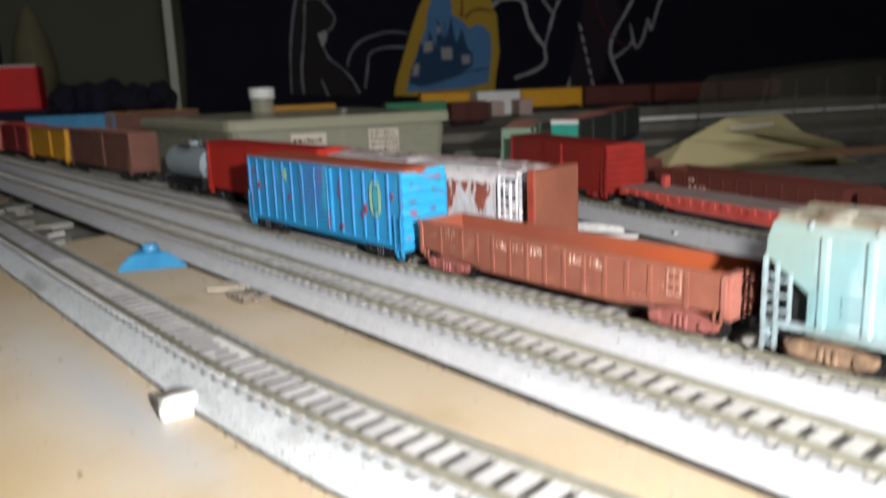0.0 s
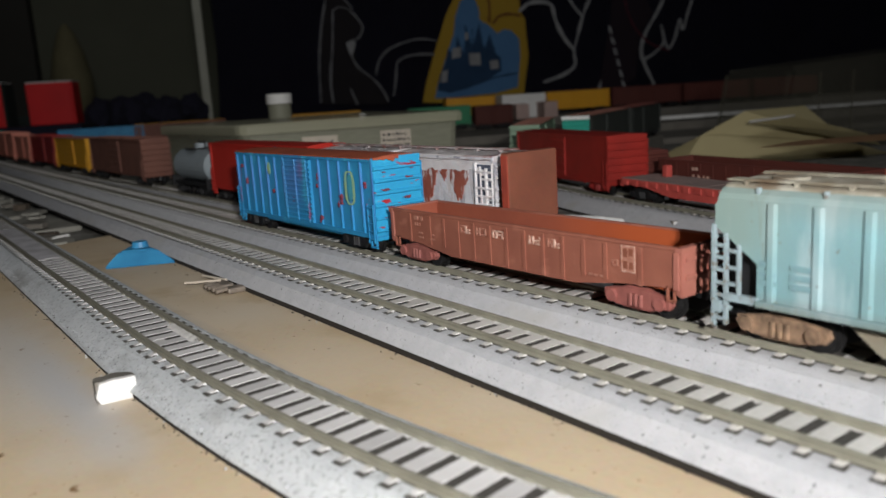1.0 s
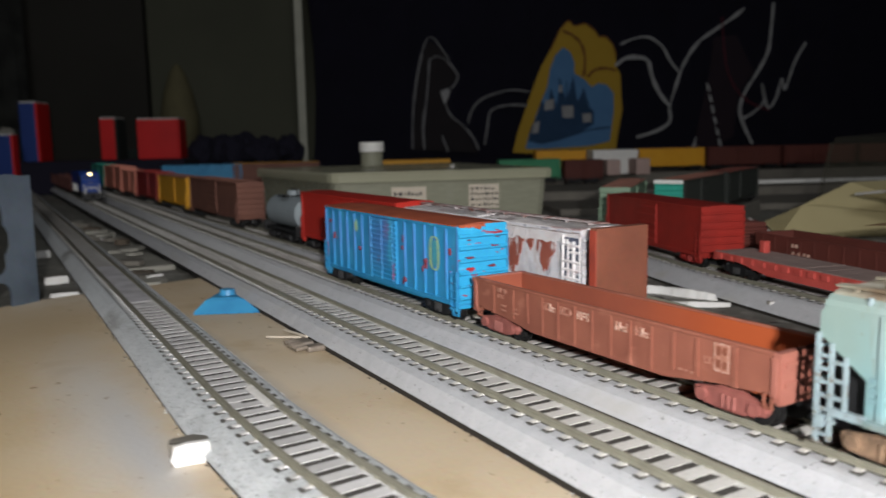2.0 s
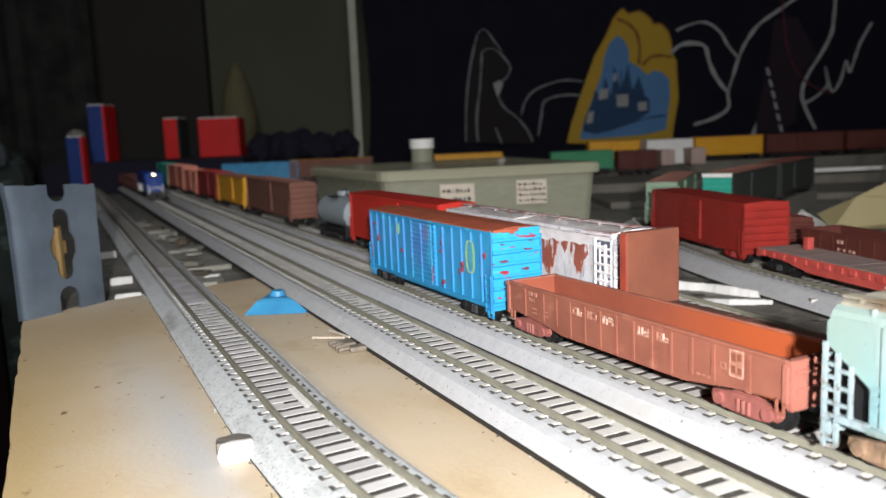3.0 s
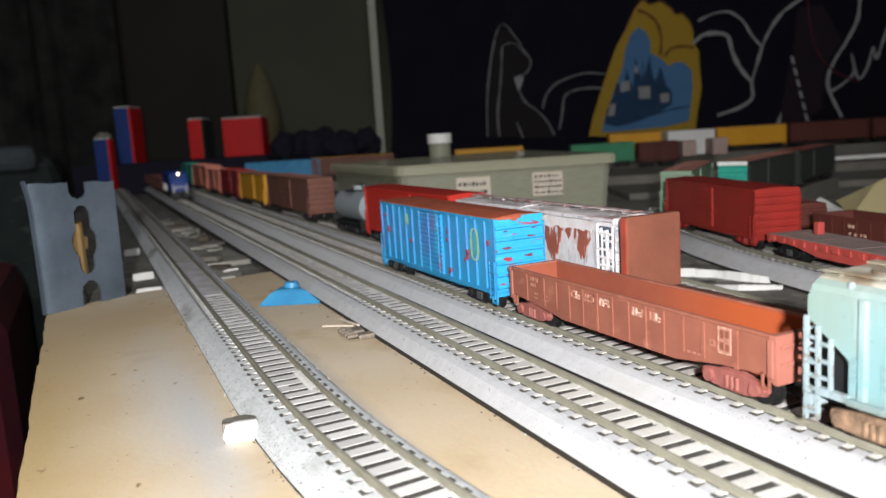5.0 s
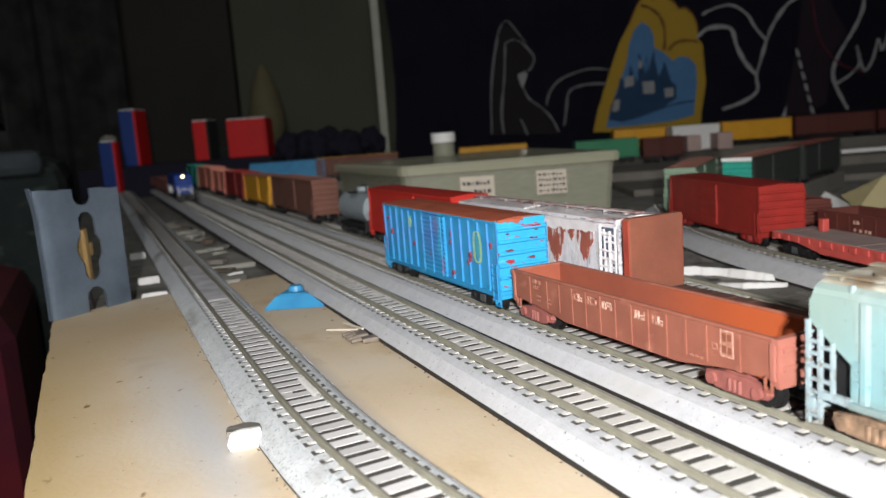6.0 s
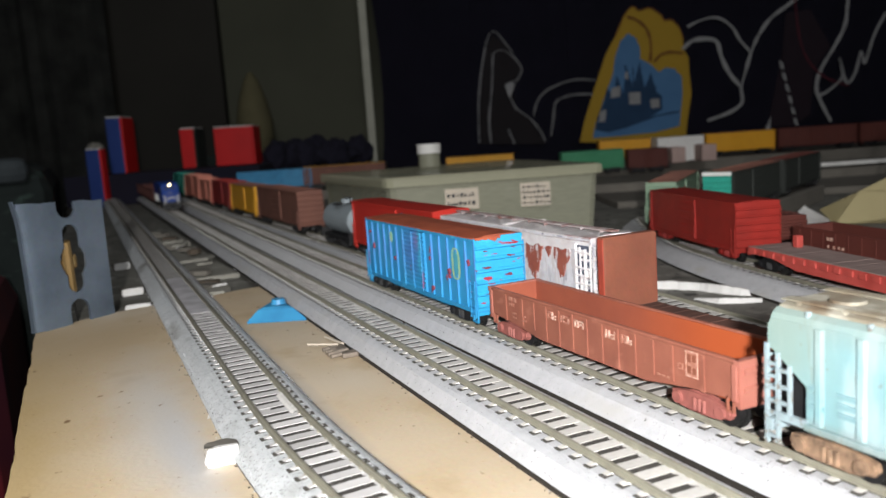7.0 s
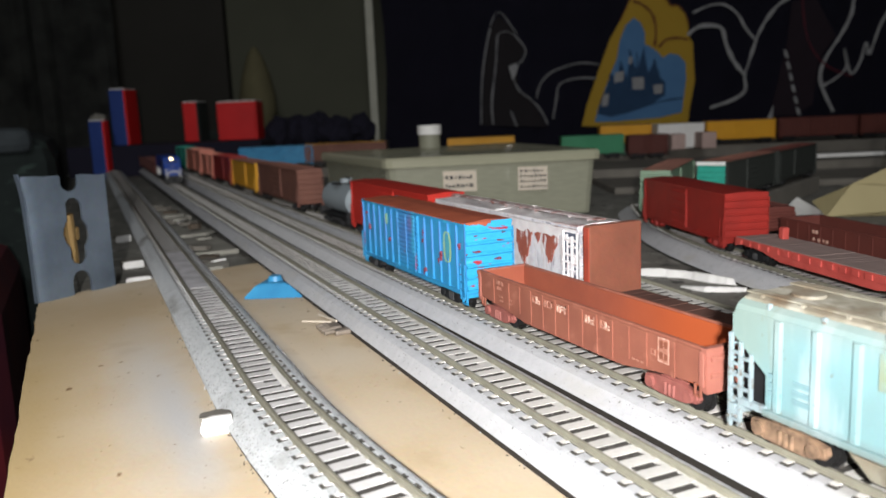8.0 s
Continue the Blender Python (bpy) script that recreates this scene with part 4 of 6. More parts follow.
def flat_car(m, length, body, deck, label, bulkheads=0.0, width=0.0190, gear=None, belly=0.0025, top=0.0085):
    car = thing("flat_car", m, label, "model flat car")
    w, h = width / 2, length / 2
    bm = bmesh.new()
    for s in (-1, 1):
        prism(bm, [(-h, top - 0.0022), (-h * 0.7, top - 0.0030), (-h * 0.45, top - 0.0030 - belly), (h * 0.45, top - 0.0030 - belly), (h * 0.7, top - 0.0030), (h, top - 0.0022), (h, top), (-h, top)], s * (w - 0.0008), s * w, "x")
    for s in (-1, 1):
        box(bm, -w, w, s * h - 0.0006, s * h + 0.0006, top - 0.0034, top)
    box(bm, -0.002, 0.002, -h, h, top - 0.005, top - 0.0004)
    part("frame", bm, body, car)
    n = 30
    bm = bmesh.new()
    box(bm, -w + 0.0002, w - 0.0002, -length / n / 2 + 0.00012, length / n / 2 - 0.00012, top - 0.0006, top + 0.0003)
    plank_mesh = finish("plank", bm, deck)
    for i in range(n):
        part("plank", plank_mesh, None, car).matrix_local = pose(0, -h + length * (i + 0.5) / n, random.uniform(-0.00008, 0.00008))
    for s in (-1, 1):
        for i in range(18):
            y = -h + length * (i + 0.5) / 18
            bm = bmesh.new()
            soft_box(bm, s * w if s > 0 else -w - 0.0006, w + 0.0006 if s > 0 else -w, y - 0.0019, y + 0.0019, top - 0.0027, top - 0.0004, 0.00028)
            part("stake_pocket", bm, body, car)
    if bulkheads:
        for s in (-1, 1):
            bm = bmesh.new()
            soft_box(bm, -w - 0.0002, w + 0.0002, min(s * (h - 0.0002), s * (h - 0.0034)), max(s * (h - 0.0002), s * (h - 0.0034)), top, bulkheads, 0.0003)
            part("bulkhead", bm, body, car, "plain brown bulkhead")
            for x in (-1, 1):
                # brighter red strip: light on the side face put into its colour
                bm = bmesh.new()
                soft_box(bm, min(x * (w + 0.0001), x * (w + 0.0005)), max(x * (w + 0.0001), x * (w + 0.0005)), min(s * (h - 0.0004), s * (h - 0.0031)), max(s * (h - 0.0004), s * (h - 0.0031)), top + 0.0003, bulkheads - 0.0006, 0.00012)
                part("bulkhead_edge", bm, LIT_EDGE_RED, car, "bulkhead edge coloured brighter for its lit side face")
    running_gear(car, length, gear or BLACK)
    return car


def tank_car(m, length, mat, label):
    car = thing("tank_car", m, label, "model tank car")
    h = length / 2
    bm = bmesh.new()
    rod(bm, (0, -h + 0.004, 0.0165), (0, h - 0.004, 0.0165), 0.0088, 24)
    for s in (-1, 1):
        rod(bm, (0, s * (h - 0.004), 0.0165), (0, s * (h - 0.0015), 0.0165), 0.0088, 24, r2=0.006)
        rod(bm, (0, s * (h - 0.0015), 0.0165), (0, s * (h - 0.0008), 0.0165), 0.006, 24, r2=0.002)
    part("tank", bm, mat, car)
    bm = bmesh.new()
    rod(bm, (0, 0, 0.0245), (0, 0, 0.0285), 0.0036, 16)
    part("dome", bm, mat, car)
    bm = bmesh.new()
    ladder(bm, 0.0005, -0.004, 0.004, 0.0255, 0.0300, 2, 0.0003)
    box(bm, -0.008, 0.008, -0.005, 0.005, 0.0254, 0.0260)
    part("platform", bm, BLACK, car)
    bm = bmesh.new()
    box(bm, -0.0085, 0.0085, -h, h, 0.0060, 0.0076)
    for s in (-1, 1):
        box(bm, -0.0095, 0.0095, s * (h - 0.001) - 0.001, s * (h - 0.001) + 0.001, 0.0050, 0.0105)
    part("frame", bm, BLACK, car)
    running_gear(car, length, BLACK)
    return car


def locomotive(m, label):
    car = thing("diesel_locomotive", m, label, "model locomotive")
    h, w = 0.050, 0.0095
    bm = bmesh.new()
    # low sill, nose, cab and long hood
    box(bm, -w, w, -h, h, 0.0062, 0.0085)
    part("frame", bm, BLACK, car)
    bm = bmesh.new()
    t = bmesh.new()
    prism(t, [(-h + 0.001, 0.0085), (-h + 0.001, 0.0170), (-h + 0.006, 0.0195), (-h + 0.0085, 0.0265), (-h + 0.012, 0.0290), (-h + 0.026, 0.0295), (-h + 0.030, 0.0285), (h - 0.002, 0.0285), (h - 0.001, 0.0265), (h - 0.001, 0.0085)], -w + 0.0005, w - 0.0005, "x")
    bmesh.ops.bevel(t, geom=t.edges[:], offset=0.0013, segments=2, affect="EDGES")
    merge(bm, t)
    part("hood", bm, LOCO_BLUE, car, "royal blue rounded nose and hood")
    bm = bmesh.new()
    box(bm, -0.0060, -0.0006, -h + 0.0072, -h + 0.0078, 0.0215, 0.0245)
    box(bm, 0.0006, 0.0060, -h + 0.0072, -h + 0.0078, 0.0215, 0.0245)
    part("windscreen", bm, BLACK, car, "dark glass")
    for s in (-1, 1):
        bm = bmesh.new()
        soft_box(bm, s * w - 0.0006, s * w + 0.0006, -h + 0.0125, -h + 0.0200, 0.0200, 0.0250, 0.0003)
        part("cab_window", bm, BLACK, car)
        bm = bmesh.new()
        rod(bm, (s * 0.0070, -h - 0.0004, 0.0065), (s * 0.0072, -h - 0.0004, 0.0165), 0.0006, 6)
        rod(bm, (s * 0.0070, -h - 0.0004, 0.0085), (s * 0.0045, -h - 0.0004, 0.0130), 0.0005, 6)
        part("handrail", bm, WHITE, car, "white handrail")
        bm = bmesh.new()
        for i in range(8):
            y = -h + 0.036 + 0.006 * i
            rod(bm, (s * (w + 0.0006), y, 0.0080), (s * (w + 0.0006), y, 0.0160), 0.0003, 5)
        rod(bm, (s * (w + 0.0006), -h + 0.034, 0.0160), (s * (w + 0.0006), h - 0.003, 0.0160), 0.0003, 5)
        part("side_rail", bm, WHITE, car)
    bm = bmesh.new()
    box(bm, -0.0045, 0.0045, -h + 0.0004, -h + 0.0010, 0.0125, 0.0138)
    part("nose_stripe", bm, WHITE, car, "white stripe")
    bm = bmesh.new()
    rod(bm, (0, -h + 0.0082, 0.0270), (0, -h + 0.0110, 0.0270), 0.0022, 12)
    part("headlight_housing", bm, BLACK, car)
    bm = bmesh.new()
    rod(bm, (0, -h + 0.0076, 0.0270), (0, -h + 0.0083, 0.0270), 0.0012, 12)
    part("headlight", bm, LAMPGLOW, car, "lit warm headlight")
    bm = bmesh.new()
    prism(bm, [(-w, 0.0062), (w, 0.0062), (w - 0.001, 0.0012), (-w + 0.001, 0.0012)], -h - 0.0012, -h + 0.0006, "y")
    part("pilot", bm, BLACK, car)
    bm = bmesh.new()
    soft_box(bm, -0.0075, 0.0075, -0.012, 0.012, 0.0022, 0.0062, 0.0008)
    part("fuel_tank", bm, BLACK, car)
    running_gear(car, 0.100, BLACK, 0.020)
    return car


def on(fn, y, z=RAIL_Z):
    """The pose of a car whose middle stands at y on a line."""
    s = (fn(y + 1e-3) - fn(y - 1e-3)) / 2e-3
    return pose(fn(y), y, z, 0, 0, -math.degrees(math.atan(s)))


# ---- the place ----
room()
boards()
D_Z = 0.0068


# the near row: blue boxcar, gondola, pale hopper
def near_row():
    blue = boxcar(pose(-0.0005, 0, 0) @ on(line_c, 0.2397, C_Z), 0.0981, BLUE, OXIDE, BLACK, "bright blue hand-painted boxcar with chipped paint and oxide roof", zb=0.0055, ze=0.0286, posts=15, door=(0.39, 0.585), end=BLUE_END, seams=1, width=0.0170, door_ribs=13, rib=0.00038)
    bm = bmesh.new()
    t = bmesh.new()
    n = 20
    ring_paint = material("yellow_green_paint", (0.40, 0.55, 0.25), 0.6, dark=(0.16, 0.44, 0.42), grain=330, amount=1.0)
    for i in range(n):
        q = []
        for c, k in ((i, 1), (i + 1, 1), (i + 1, 0.52), (i, 0.52)):
            c = 2 * math.pi * c / n
            q.append((0.0031 * k * math.copysign(abs(math.cos(c)) ** 0.6, math.cos(c)), (0.0042 + 0.0010 * k) * math.copysign(abs(math.sin(c)) ** 0.7, math.sin(c))))
        t.faces.new([t.verts.new((-0.0088, -0.0362 + y, 0.0196 + z)) for y, z in q])
    t.faces.new([t.verts.new((-0.0087, -0.0362 + 0.0016 * math.cos(2 * math.pi * i / n), 0.0196 + 0.0042 * math.sin(2 * math.pi * i / n))) for i in range(n)]).material_index = 1
    merge(bm, t)
    part("painted_ring", bm, [ring_paint, material("blue_green_paint", (0.07, 0.36, 0.42), 0.6, dark=(0.05, 0.28, 0.44), grain=330, amount=1.0)], blue, "yellow green painted oval ring")
    random.seed(21)
    chip_paint = material("red_chip", (0.20, 0.035, 0.055), 0.6, grain=500)
    for x, z, a in ((-0.0050, 0.0262, 0.0010), (0.0048, 0.0266, 0.0008), (0.0040, 0.0241, 0.0018), (-0.0046, 0.0212, 0.0021), (0.0030, 0.0183, 0.0019), (-0.0052, 0.0130, 0.0008)):
        bm = bmesh.new()
        a *= 0.75
        prism(bm, [(x + a * math.cos(c) * random.uniform(0.4, 1.5), z - 0.0017 + a * 0.22 * math.sin(c) * random.uniform(0.2, 1.6)) for c in [2 * math.pi * i / 9 for i in range(9)]], -0.0500, -0.0490, "y")
        part("paint_chip", bm, chip_paint, blue, "red chip in the blue paint")
    for y, z, a in ((-0.0300, 0.0172, 0.0015), (-0.0285, 0.0158, 0.0009), (-0.0157, 0.0235, 0.0010), (-0.0152, 0.0205, 0.0009), (0.0022, 0.0150, 0.0009), (0.0440, 0.0250, 0.0008), (0.0405, 0.0195, 0.0011), (-0.0160, 0.0098, 0.0013), (0.0180, 0.0170, 0.0008), (-0.0445, 0.0225, 0.0010)):
        bm = bmesh.new()
        a *= 0.62
        prism(bm, [(y + a * math.cos(c) * random.uniform(0.2, 1.3), z - 0.0016 + a * 1.6 * math.sin(c) * random.uniform(0.3, 1.4)) for c in [2 * math.pi * i / 9 for i in range(9)]], -0.00875, -0.0080, "x")
        part("paint_chip", bm, chip_paint, blue, "red chip in the blue paint")
    bm = bmesh.new()
    low = [(-0.0083 + 0.0086 * i / 10, 0.0284 - 0.0008 * abs(noise.noise(Vector((i * 0.7, 2.0, 0.3)))) - (0.0006 if i in (7, 8) else 0.0)) for i in range(11)]
    prism(bm, low + [(0.0004, 0.0290), (-0.0083, 0.0290)], -0.0500, -0.0490, "y")
    part("bare_edge", bm, OXIDE, blue, "bare red-brown strip where the blue has flaked off")
    bm = bmesh.new()
    prism(bm, [(0.0198 + 0.0012 * math.cos(c), 0.0234 + 0.0022 * math.sin(c)) for c in [2 * math.pi * i / 12 for i in range(12)]], -0.0088, -0.0086, "x")
    part("painted_spot", bm, ring_paint, blue, "yellow green painted spot")
    gon = gondola(on(line_c, 0.1343, C_Z), 0.0970, GON_RED, GON_IN, TRUCK_PINK, "red-brown gondola with faded pale lettering and pink trucks", width=0.0168, top=0.0150)
    x = -0.0085
    for y0, mat in ((0.0171, LETTER_DIM), (0.0150, LETTER), (0.0110, LETTER_DIM), (0.0089, LETTER_DIM), (0.0048, LETTER), (0.0026, LETTER), (-0.0078, LETTER), (-0.0099, LETTER), (-0.0138, LETTER_DIM), (-0.0158, LETTER)):
        bm = bmesh.new()
        strokes = [(0, 0.0005, 0, 0.0019), (0.0012, 0.0017, 0, 0.0019), (0, 0.0017, 0.0015, 0.0019), (0, 0.0017, 0, 0.0004), (0, 0.0017, 0.0007, 0.0011)]
        for k, (a, b, c, d) in enumerate(random.sample(strokes, 3)):
            box(bm, x - 0.00017 - 0.00003 * k, x + 0.0001, y0 - b, y0 - a, 0.0114 + c, 0.0114 + d)
        part("lettering", bm, mat, gon, "worn pale lettering bar")
    for z, tall, spans in ((0.0128, 0.0011, [(0.0333, 0.0344), (0.0354, 0.0372)]), (0.0113, 0.0009, [(0.0345, 0.0349), (0.0356, 0.0360), (0.0366, 0.0370)]), (0.0092, 0.0004, [(0.0335, 0.0355), (0.0285, 0.0292)]), (0.0080, 0.0004, [(0.0335, 0.0355), (0.0282, 0.0305)]), (0.0069, 0.0004, [(-0.0268, -0.0259), (-0.0283, -0.0274), (-0.0299, -0.0290)])):
        bar_row(gon, x, z, tall, spans, LETTER_DIM)
    bm = bmesh.new()
    box(bm, x - 0.00012, x, -0.0381, -0.0348, 0.0090, 0.0142)
    for y0, y1, z0, z1 in ((-0.0338, -0.0336, 0.0098, 0.0111), (-0.0325, -0.0323, 0.0098, 0.0111), (-0.0336, -0.0325, 0.0109, 0.0111), (-0.0336, -0.0325, 0.0098, 0.0100)):
        box(bm, x - 0.00012, x, y0, y1, z0, z1)
    panel = part("data_panel", bm, LETTER_DIM, gon, "pale printed data panel")
    for y0, y1, z0, z1 in ((-0.0363, -0.0352, 0.0120, 0.0137), (-0.0377, -0.0366, 0.0122, 0.0137), (-0.0363, -0.0352, 0.0096, 0.0112), (-0.0377, -0.0367, 0.0096, 0.0110)):
        bm = bmesh.new()
        box(bm, x - 0.00017, x - 0.0001, y0, y1, z0, z1)
        part("printed_block", bm, BULK, panel, "dark block of fine print")
    bm = bmesh.new()
    for y0, y1, z0, z1 in ((-0.0382, -0.0380, 0.0089, 0.0143), (-0.0349, -0.0347, 0.0089, 0.0143), (-0.0380, -0.0349, 0.0141, 0.0143), (-0.0380, -0.0349, 0.0089, 0.0091)):
        box(bm, x - 0.00018, x - 0.00005, y0, y1, z0, z1)
    part("border", bm, LETTER, panel, "pale border line")
    covered_hopper(on(line_c, 0.0240, C_Z), 0.1080, "pale blue covered hopper, weathered, with dusty roof")


near_row()


def back_row():
    y = 0.1690
    flat_car(pose(-0.0014, 0, 0) @ on(line_e, y - 0.0560), 0.1080, BULK, DECK, "brown bulkhead flat car with an empty dark deck", bulkheads=0.0300, top=0.0082, width=0.0186)
    sil = boxcar(on(line_e, 0.2260), 0.1070, SILVER, SILVER_TOP, BLACK, "boxcar smeared with silver paint over red-brown", zb=0.0070, ze=0.0285, posts=1, seams=2, walk_board=material("silvered_running_board", (0.22, 0.09, 0.07), 0.6, dark=(0.50, 0.46, 0.46), grain=260, amount=1.3, bump=0.5))
    bm = bmesh.new()
    rows = []
    for j in range(121):
        y = -0.0528 + 0.1056 * j / 120
        row = []
        for i in range(15):
            x = -0.0093 + 0.0186 * i / 14
            fold = noise.noise(Vector((x * 260, y * 110, 1.7))) + 0.6 * noise.noise(Vector((x * 600, y * 420, 5.1)))
            row.append(bm.verts.new((x, y + 0.0003 * noise.noise(Vector((x * 900, y * 90, 9))), 0.0294 - 0.075 * abs(x) - (0.0012 if i in (0, 14) else 0) + 0.00030 * fold)))
        rows.append(row)
    for a, b in zip(rows, rows[1:]):
        for i in range(14):
            bm.faces.new((a[i], a[i + 1], b[i + 1], b[i]))
    bmesh.ops.solidify(bm, geom=bm.faces[:], thickness=0.0002)
    part("foil_sheet", bm, SILVER_TOP, sil, "crumpled silver foil over the roof")
    random.seed(8)
    for y, half, z0, z1 in ((-0.0199, 0.0056, 0.0115, 0.0245), (-0.0367, 0.0048, 0.0145, 0.0245), (-0.0290, 0.0020, 0.0205, 0.0245), (-0.0095, 0.0030, 0.0150, 0.0240), (0.0060, 0.0040, 0.0160, 0.0245), (0.0250, 0.0030, 0.0140, 0.0240), (0.0400, 0.0040, 0.0150, 0.0245)):
        bm = bmesh.new()
        n = 14
        edge = [(y - half + 2 * half * i / n, z0 + (z1 - z0) * (0.75 * abs(2 * i / n - 1.15) ** 1.3 + random.uniform(-0.10, 0.16))) for i in range(n + 1)]
        prism(bm, [(y + half * 0.9, z1), (y - half * 0.95, z1)] + edge, -0.00855, -0.0082, "x")
        part("bare_patch", bm, BARE_RUST, sil, "bare red-brown patch in the silver paint")
    bm = bmesh.new()
    n = 90
    edge = [(-0.0530 + 0.1060 * i / n, 0.0242 + 0.0007 * noise.noise(Vector((i * 0.31, 3.0, 0.5))) - 0.0022 * max(0.0, noise.noise(Vector((i * 0.83, 7.0, 1.5)))) + random.uniform(-0.0002, 0.0002)) for i in range(n + 1)]
    for (ya, za), (yb, zc) in zip(edge, edge[1:]):
        prism(bm, [(ya, za), (yb, zc), (yb, 0.0280), (ya, 0.0280)], -0.0088, -0.0082, "x")
    part("paint_band", bm, SILVER_TOP, sil, "thick silver paint dripping below the eave")
    bm = bmesh.new()
    box(bm, -0.0089, -0.0083, -0.0534, -0.0452, 0.0080, 0.0262)
    part("ladder_recess", bm, overlay(material("dark_daub", (0.10, 0.11, 0.15), 0.6, dark=(0.04, 0.042, 0.06), grain=300, amount=0.9), (0.62, 0.61, 0.63), 200, 0.585, 0.61, (1, 1.3, 0.5)), sil, "dark daubed recess behind the ladder")
    bm = bmesh.new()
    for y, r in ((-0.0530, 0.00035), (-0.0504, 0.00055), (-0.0480, 0.00030), (-0.0455, 0.00050)):
        rod(bm, (-0.0092, y, 0.0078), (-0.0092, y + random.uniform(-0.0003, 0.0003), random.uniform(0.0245, 0.0270)), r, 6)
    for i in range(7):
        z = 0.0092 + 0.0025 * i
        rod(bm, (-0.0093, -0.0530, z + random.uniform(-0.0003, 0.0003)), (-0.0093, -0.0455 if i != 5 else -0.0490, z + random.uniform(-0.0003, 0.0003)), random.uniform(0.00024, 0.00045), 6)
    for i in range(4):
        y, z = random.uniform(-0.0525, -0.0460), random.uniform(0.010, 0.026)
        t = bmesh.new()
        soft_box(t, -0.0091, -0.0087, y - 0.0007, y + 0.0007, z - 0.0010, z + 0.0010, 0.0002)
        merge(bm, t)
    part("side_ladder", bm, SILVER_TOP, sil, "silver smeared ladder")
    boxcar(on(line_e, 0.3410), 0.1070, RED_BRIGHT, RED_BRIGHT, BLACK, "plain bright red boxcar in the back row", ze=0.0295, posts=1, seams=1)
    tank_car(on(line_e, 0.4290), 0.0540, GREY_TANK, "grey tank car with a dome and platform")
    boxcar(on(line_e, 0.5730), 0.1260, BROWN, BROWN, BLACK, "dull brown boxcar in the back row", ze=0.0300, posts=1)
    boxcar(on(line_e, 0.7010), 0.1060, YELLOW, BROWN, BLACK, "yellow boxcar with a brown roof", ze=0.0290, posts=1)
    boxcar(on(line_e, 0.8130), 0.1000, RED, RED, BLACK, "dark red boxcar in the far row", ze=0.0300, posts=1)
    boxcar(on(line_e, 0.9120), 0.0800, PINK, PINK, BLACK, "dusty salmon boxcar in the far row", ze=0.0290, posts=1)
    boxcar(on(line_e, 1.0200), 0.1200, PINK, PINK, BLACK, "salmon pink boxcar in the far row", ze=0.0320, posts=1)
    boxcar(on(line_e, 1.1400), 0.1000, TEAL, TEAL, BLACK, "teal boxcar at the far end", ze=0.0320, posts=1)


back_row()


def moving_train():
    locomotive(on(line_b, 0.9300, B_Z), "royal blue diesel locomotive with a lit headlight")
    for y in (1.0400, 1.1480, 1.2560):
        gondola(on(line_b, y, B_Z), 0.1000, DARK_BROWN, DARK_BROWN, BLACK, "dark maroon gondola behind the locomotive", "cars behind the locomotive", top=0.0185, belly=False)
    boxcar(on(line_b, 1.3540, B_Z), 0.1000, TEAL, TEAL, BLACK, "teal boxcar behind the locomotive", "cars behind the locomotive")
    boxcar(on(line_b, 1.4560, B_Z), 0.0900, YELLOW, YELLOW, BLACK, "yellow boxcar at the end of the train", "cars behind the locomotive", posts=1)


moving_train()


def right_rows():
    boxcar(pose(0.3176, 0.2796, D_Z, 0, 0, -17.5), 0.0955, RED, RED, TRUCK_RED, "red boxcar with ribbed ends on the curved track", ze=0.0270, zb=0.0058, width=0.0208, seams=1, posts=1, door=(0.42, 0.60))
    boxcar(pose(0.3853, 0.3808, D_Z, 0, 0, -50), 0.1000, PALE_GREEN, BROWN, BLACK, "grey-green boxcar with a brown roof behind the red one", ze=0.0285, posts=1)
    f = flat_car(on(line_d, 0.1660, D_Z), 0.1180, FLAT_RED, DECK_GREY, "pinkish red flat car with a worn grey-brown deck", gear=BLACK, top=0.0098)
    bm = bmesh.new()
    soft_box(bm, 0.0030, 0.0060, 0.0440, 0.0470, 0.0100, 0.0150, 0.0004)
    part("brake_stand", bm, FLAT_RED, f, "pink red brake stand")
    for y in (0.1780, 0.0740):
        g = gondola(on(line_g, y, D_Z), 0.1000, DARK_BROWN, DARK_BROWN, BLACK, "dark maroon gondola with faded lettering", "maroon gondolas", top=0.0150, belly=False)
        bar_row(g, -0.0104, 0.0112, 0.0014, [(0.024, 0.0255), (0.0262, 0.0275)], LETTER)
        bar_row(g, -0.0104, 0.0082, 0.0012, [(0.017, 0.0185), (0.0195, 0.0205), (0.0225, 0.0238), (0.0260, 0.0272)], LETTER)
    boxcar(on(line_g, 0.2850, D_Z), 0.0900, DARK_BROWN, DARK_BROWN, BLACK, "dark maroon boxcar beside the red one", ze=0.0170)
    for x, y, l, a, z in ((0.3853, 0.3808, 0.110, -50, D_Z), (0.4780, 0.3914, 0.230, -64, 0.0110)):
        bm = bmesh.new()
        soft_box(bm, -0.011, 0.011, -l / 2, l / 2, BENCH_Z - z, 0.0, 0.0008)
        solid("foam_riser", bm, GREY_BOARD, "grey foam strip carrying parked cars", "riser", pose(x, y, z, 0, 0, a))


right_rows()


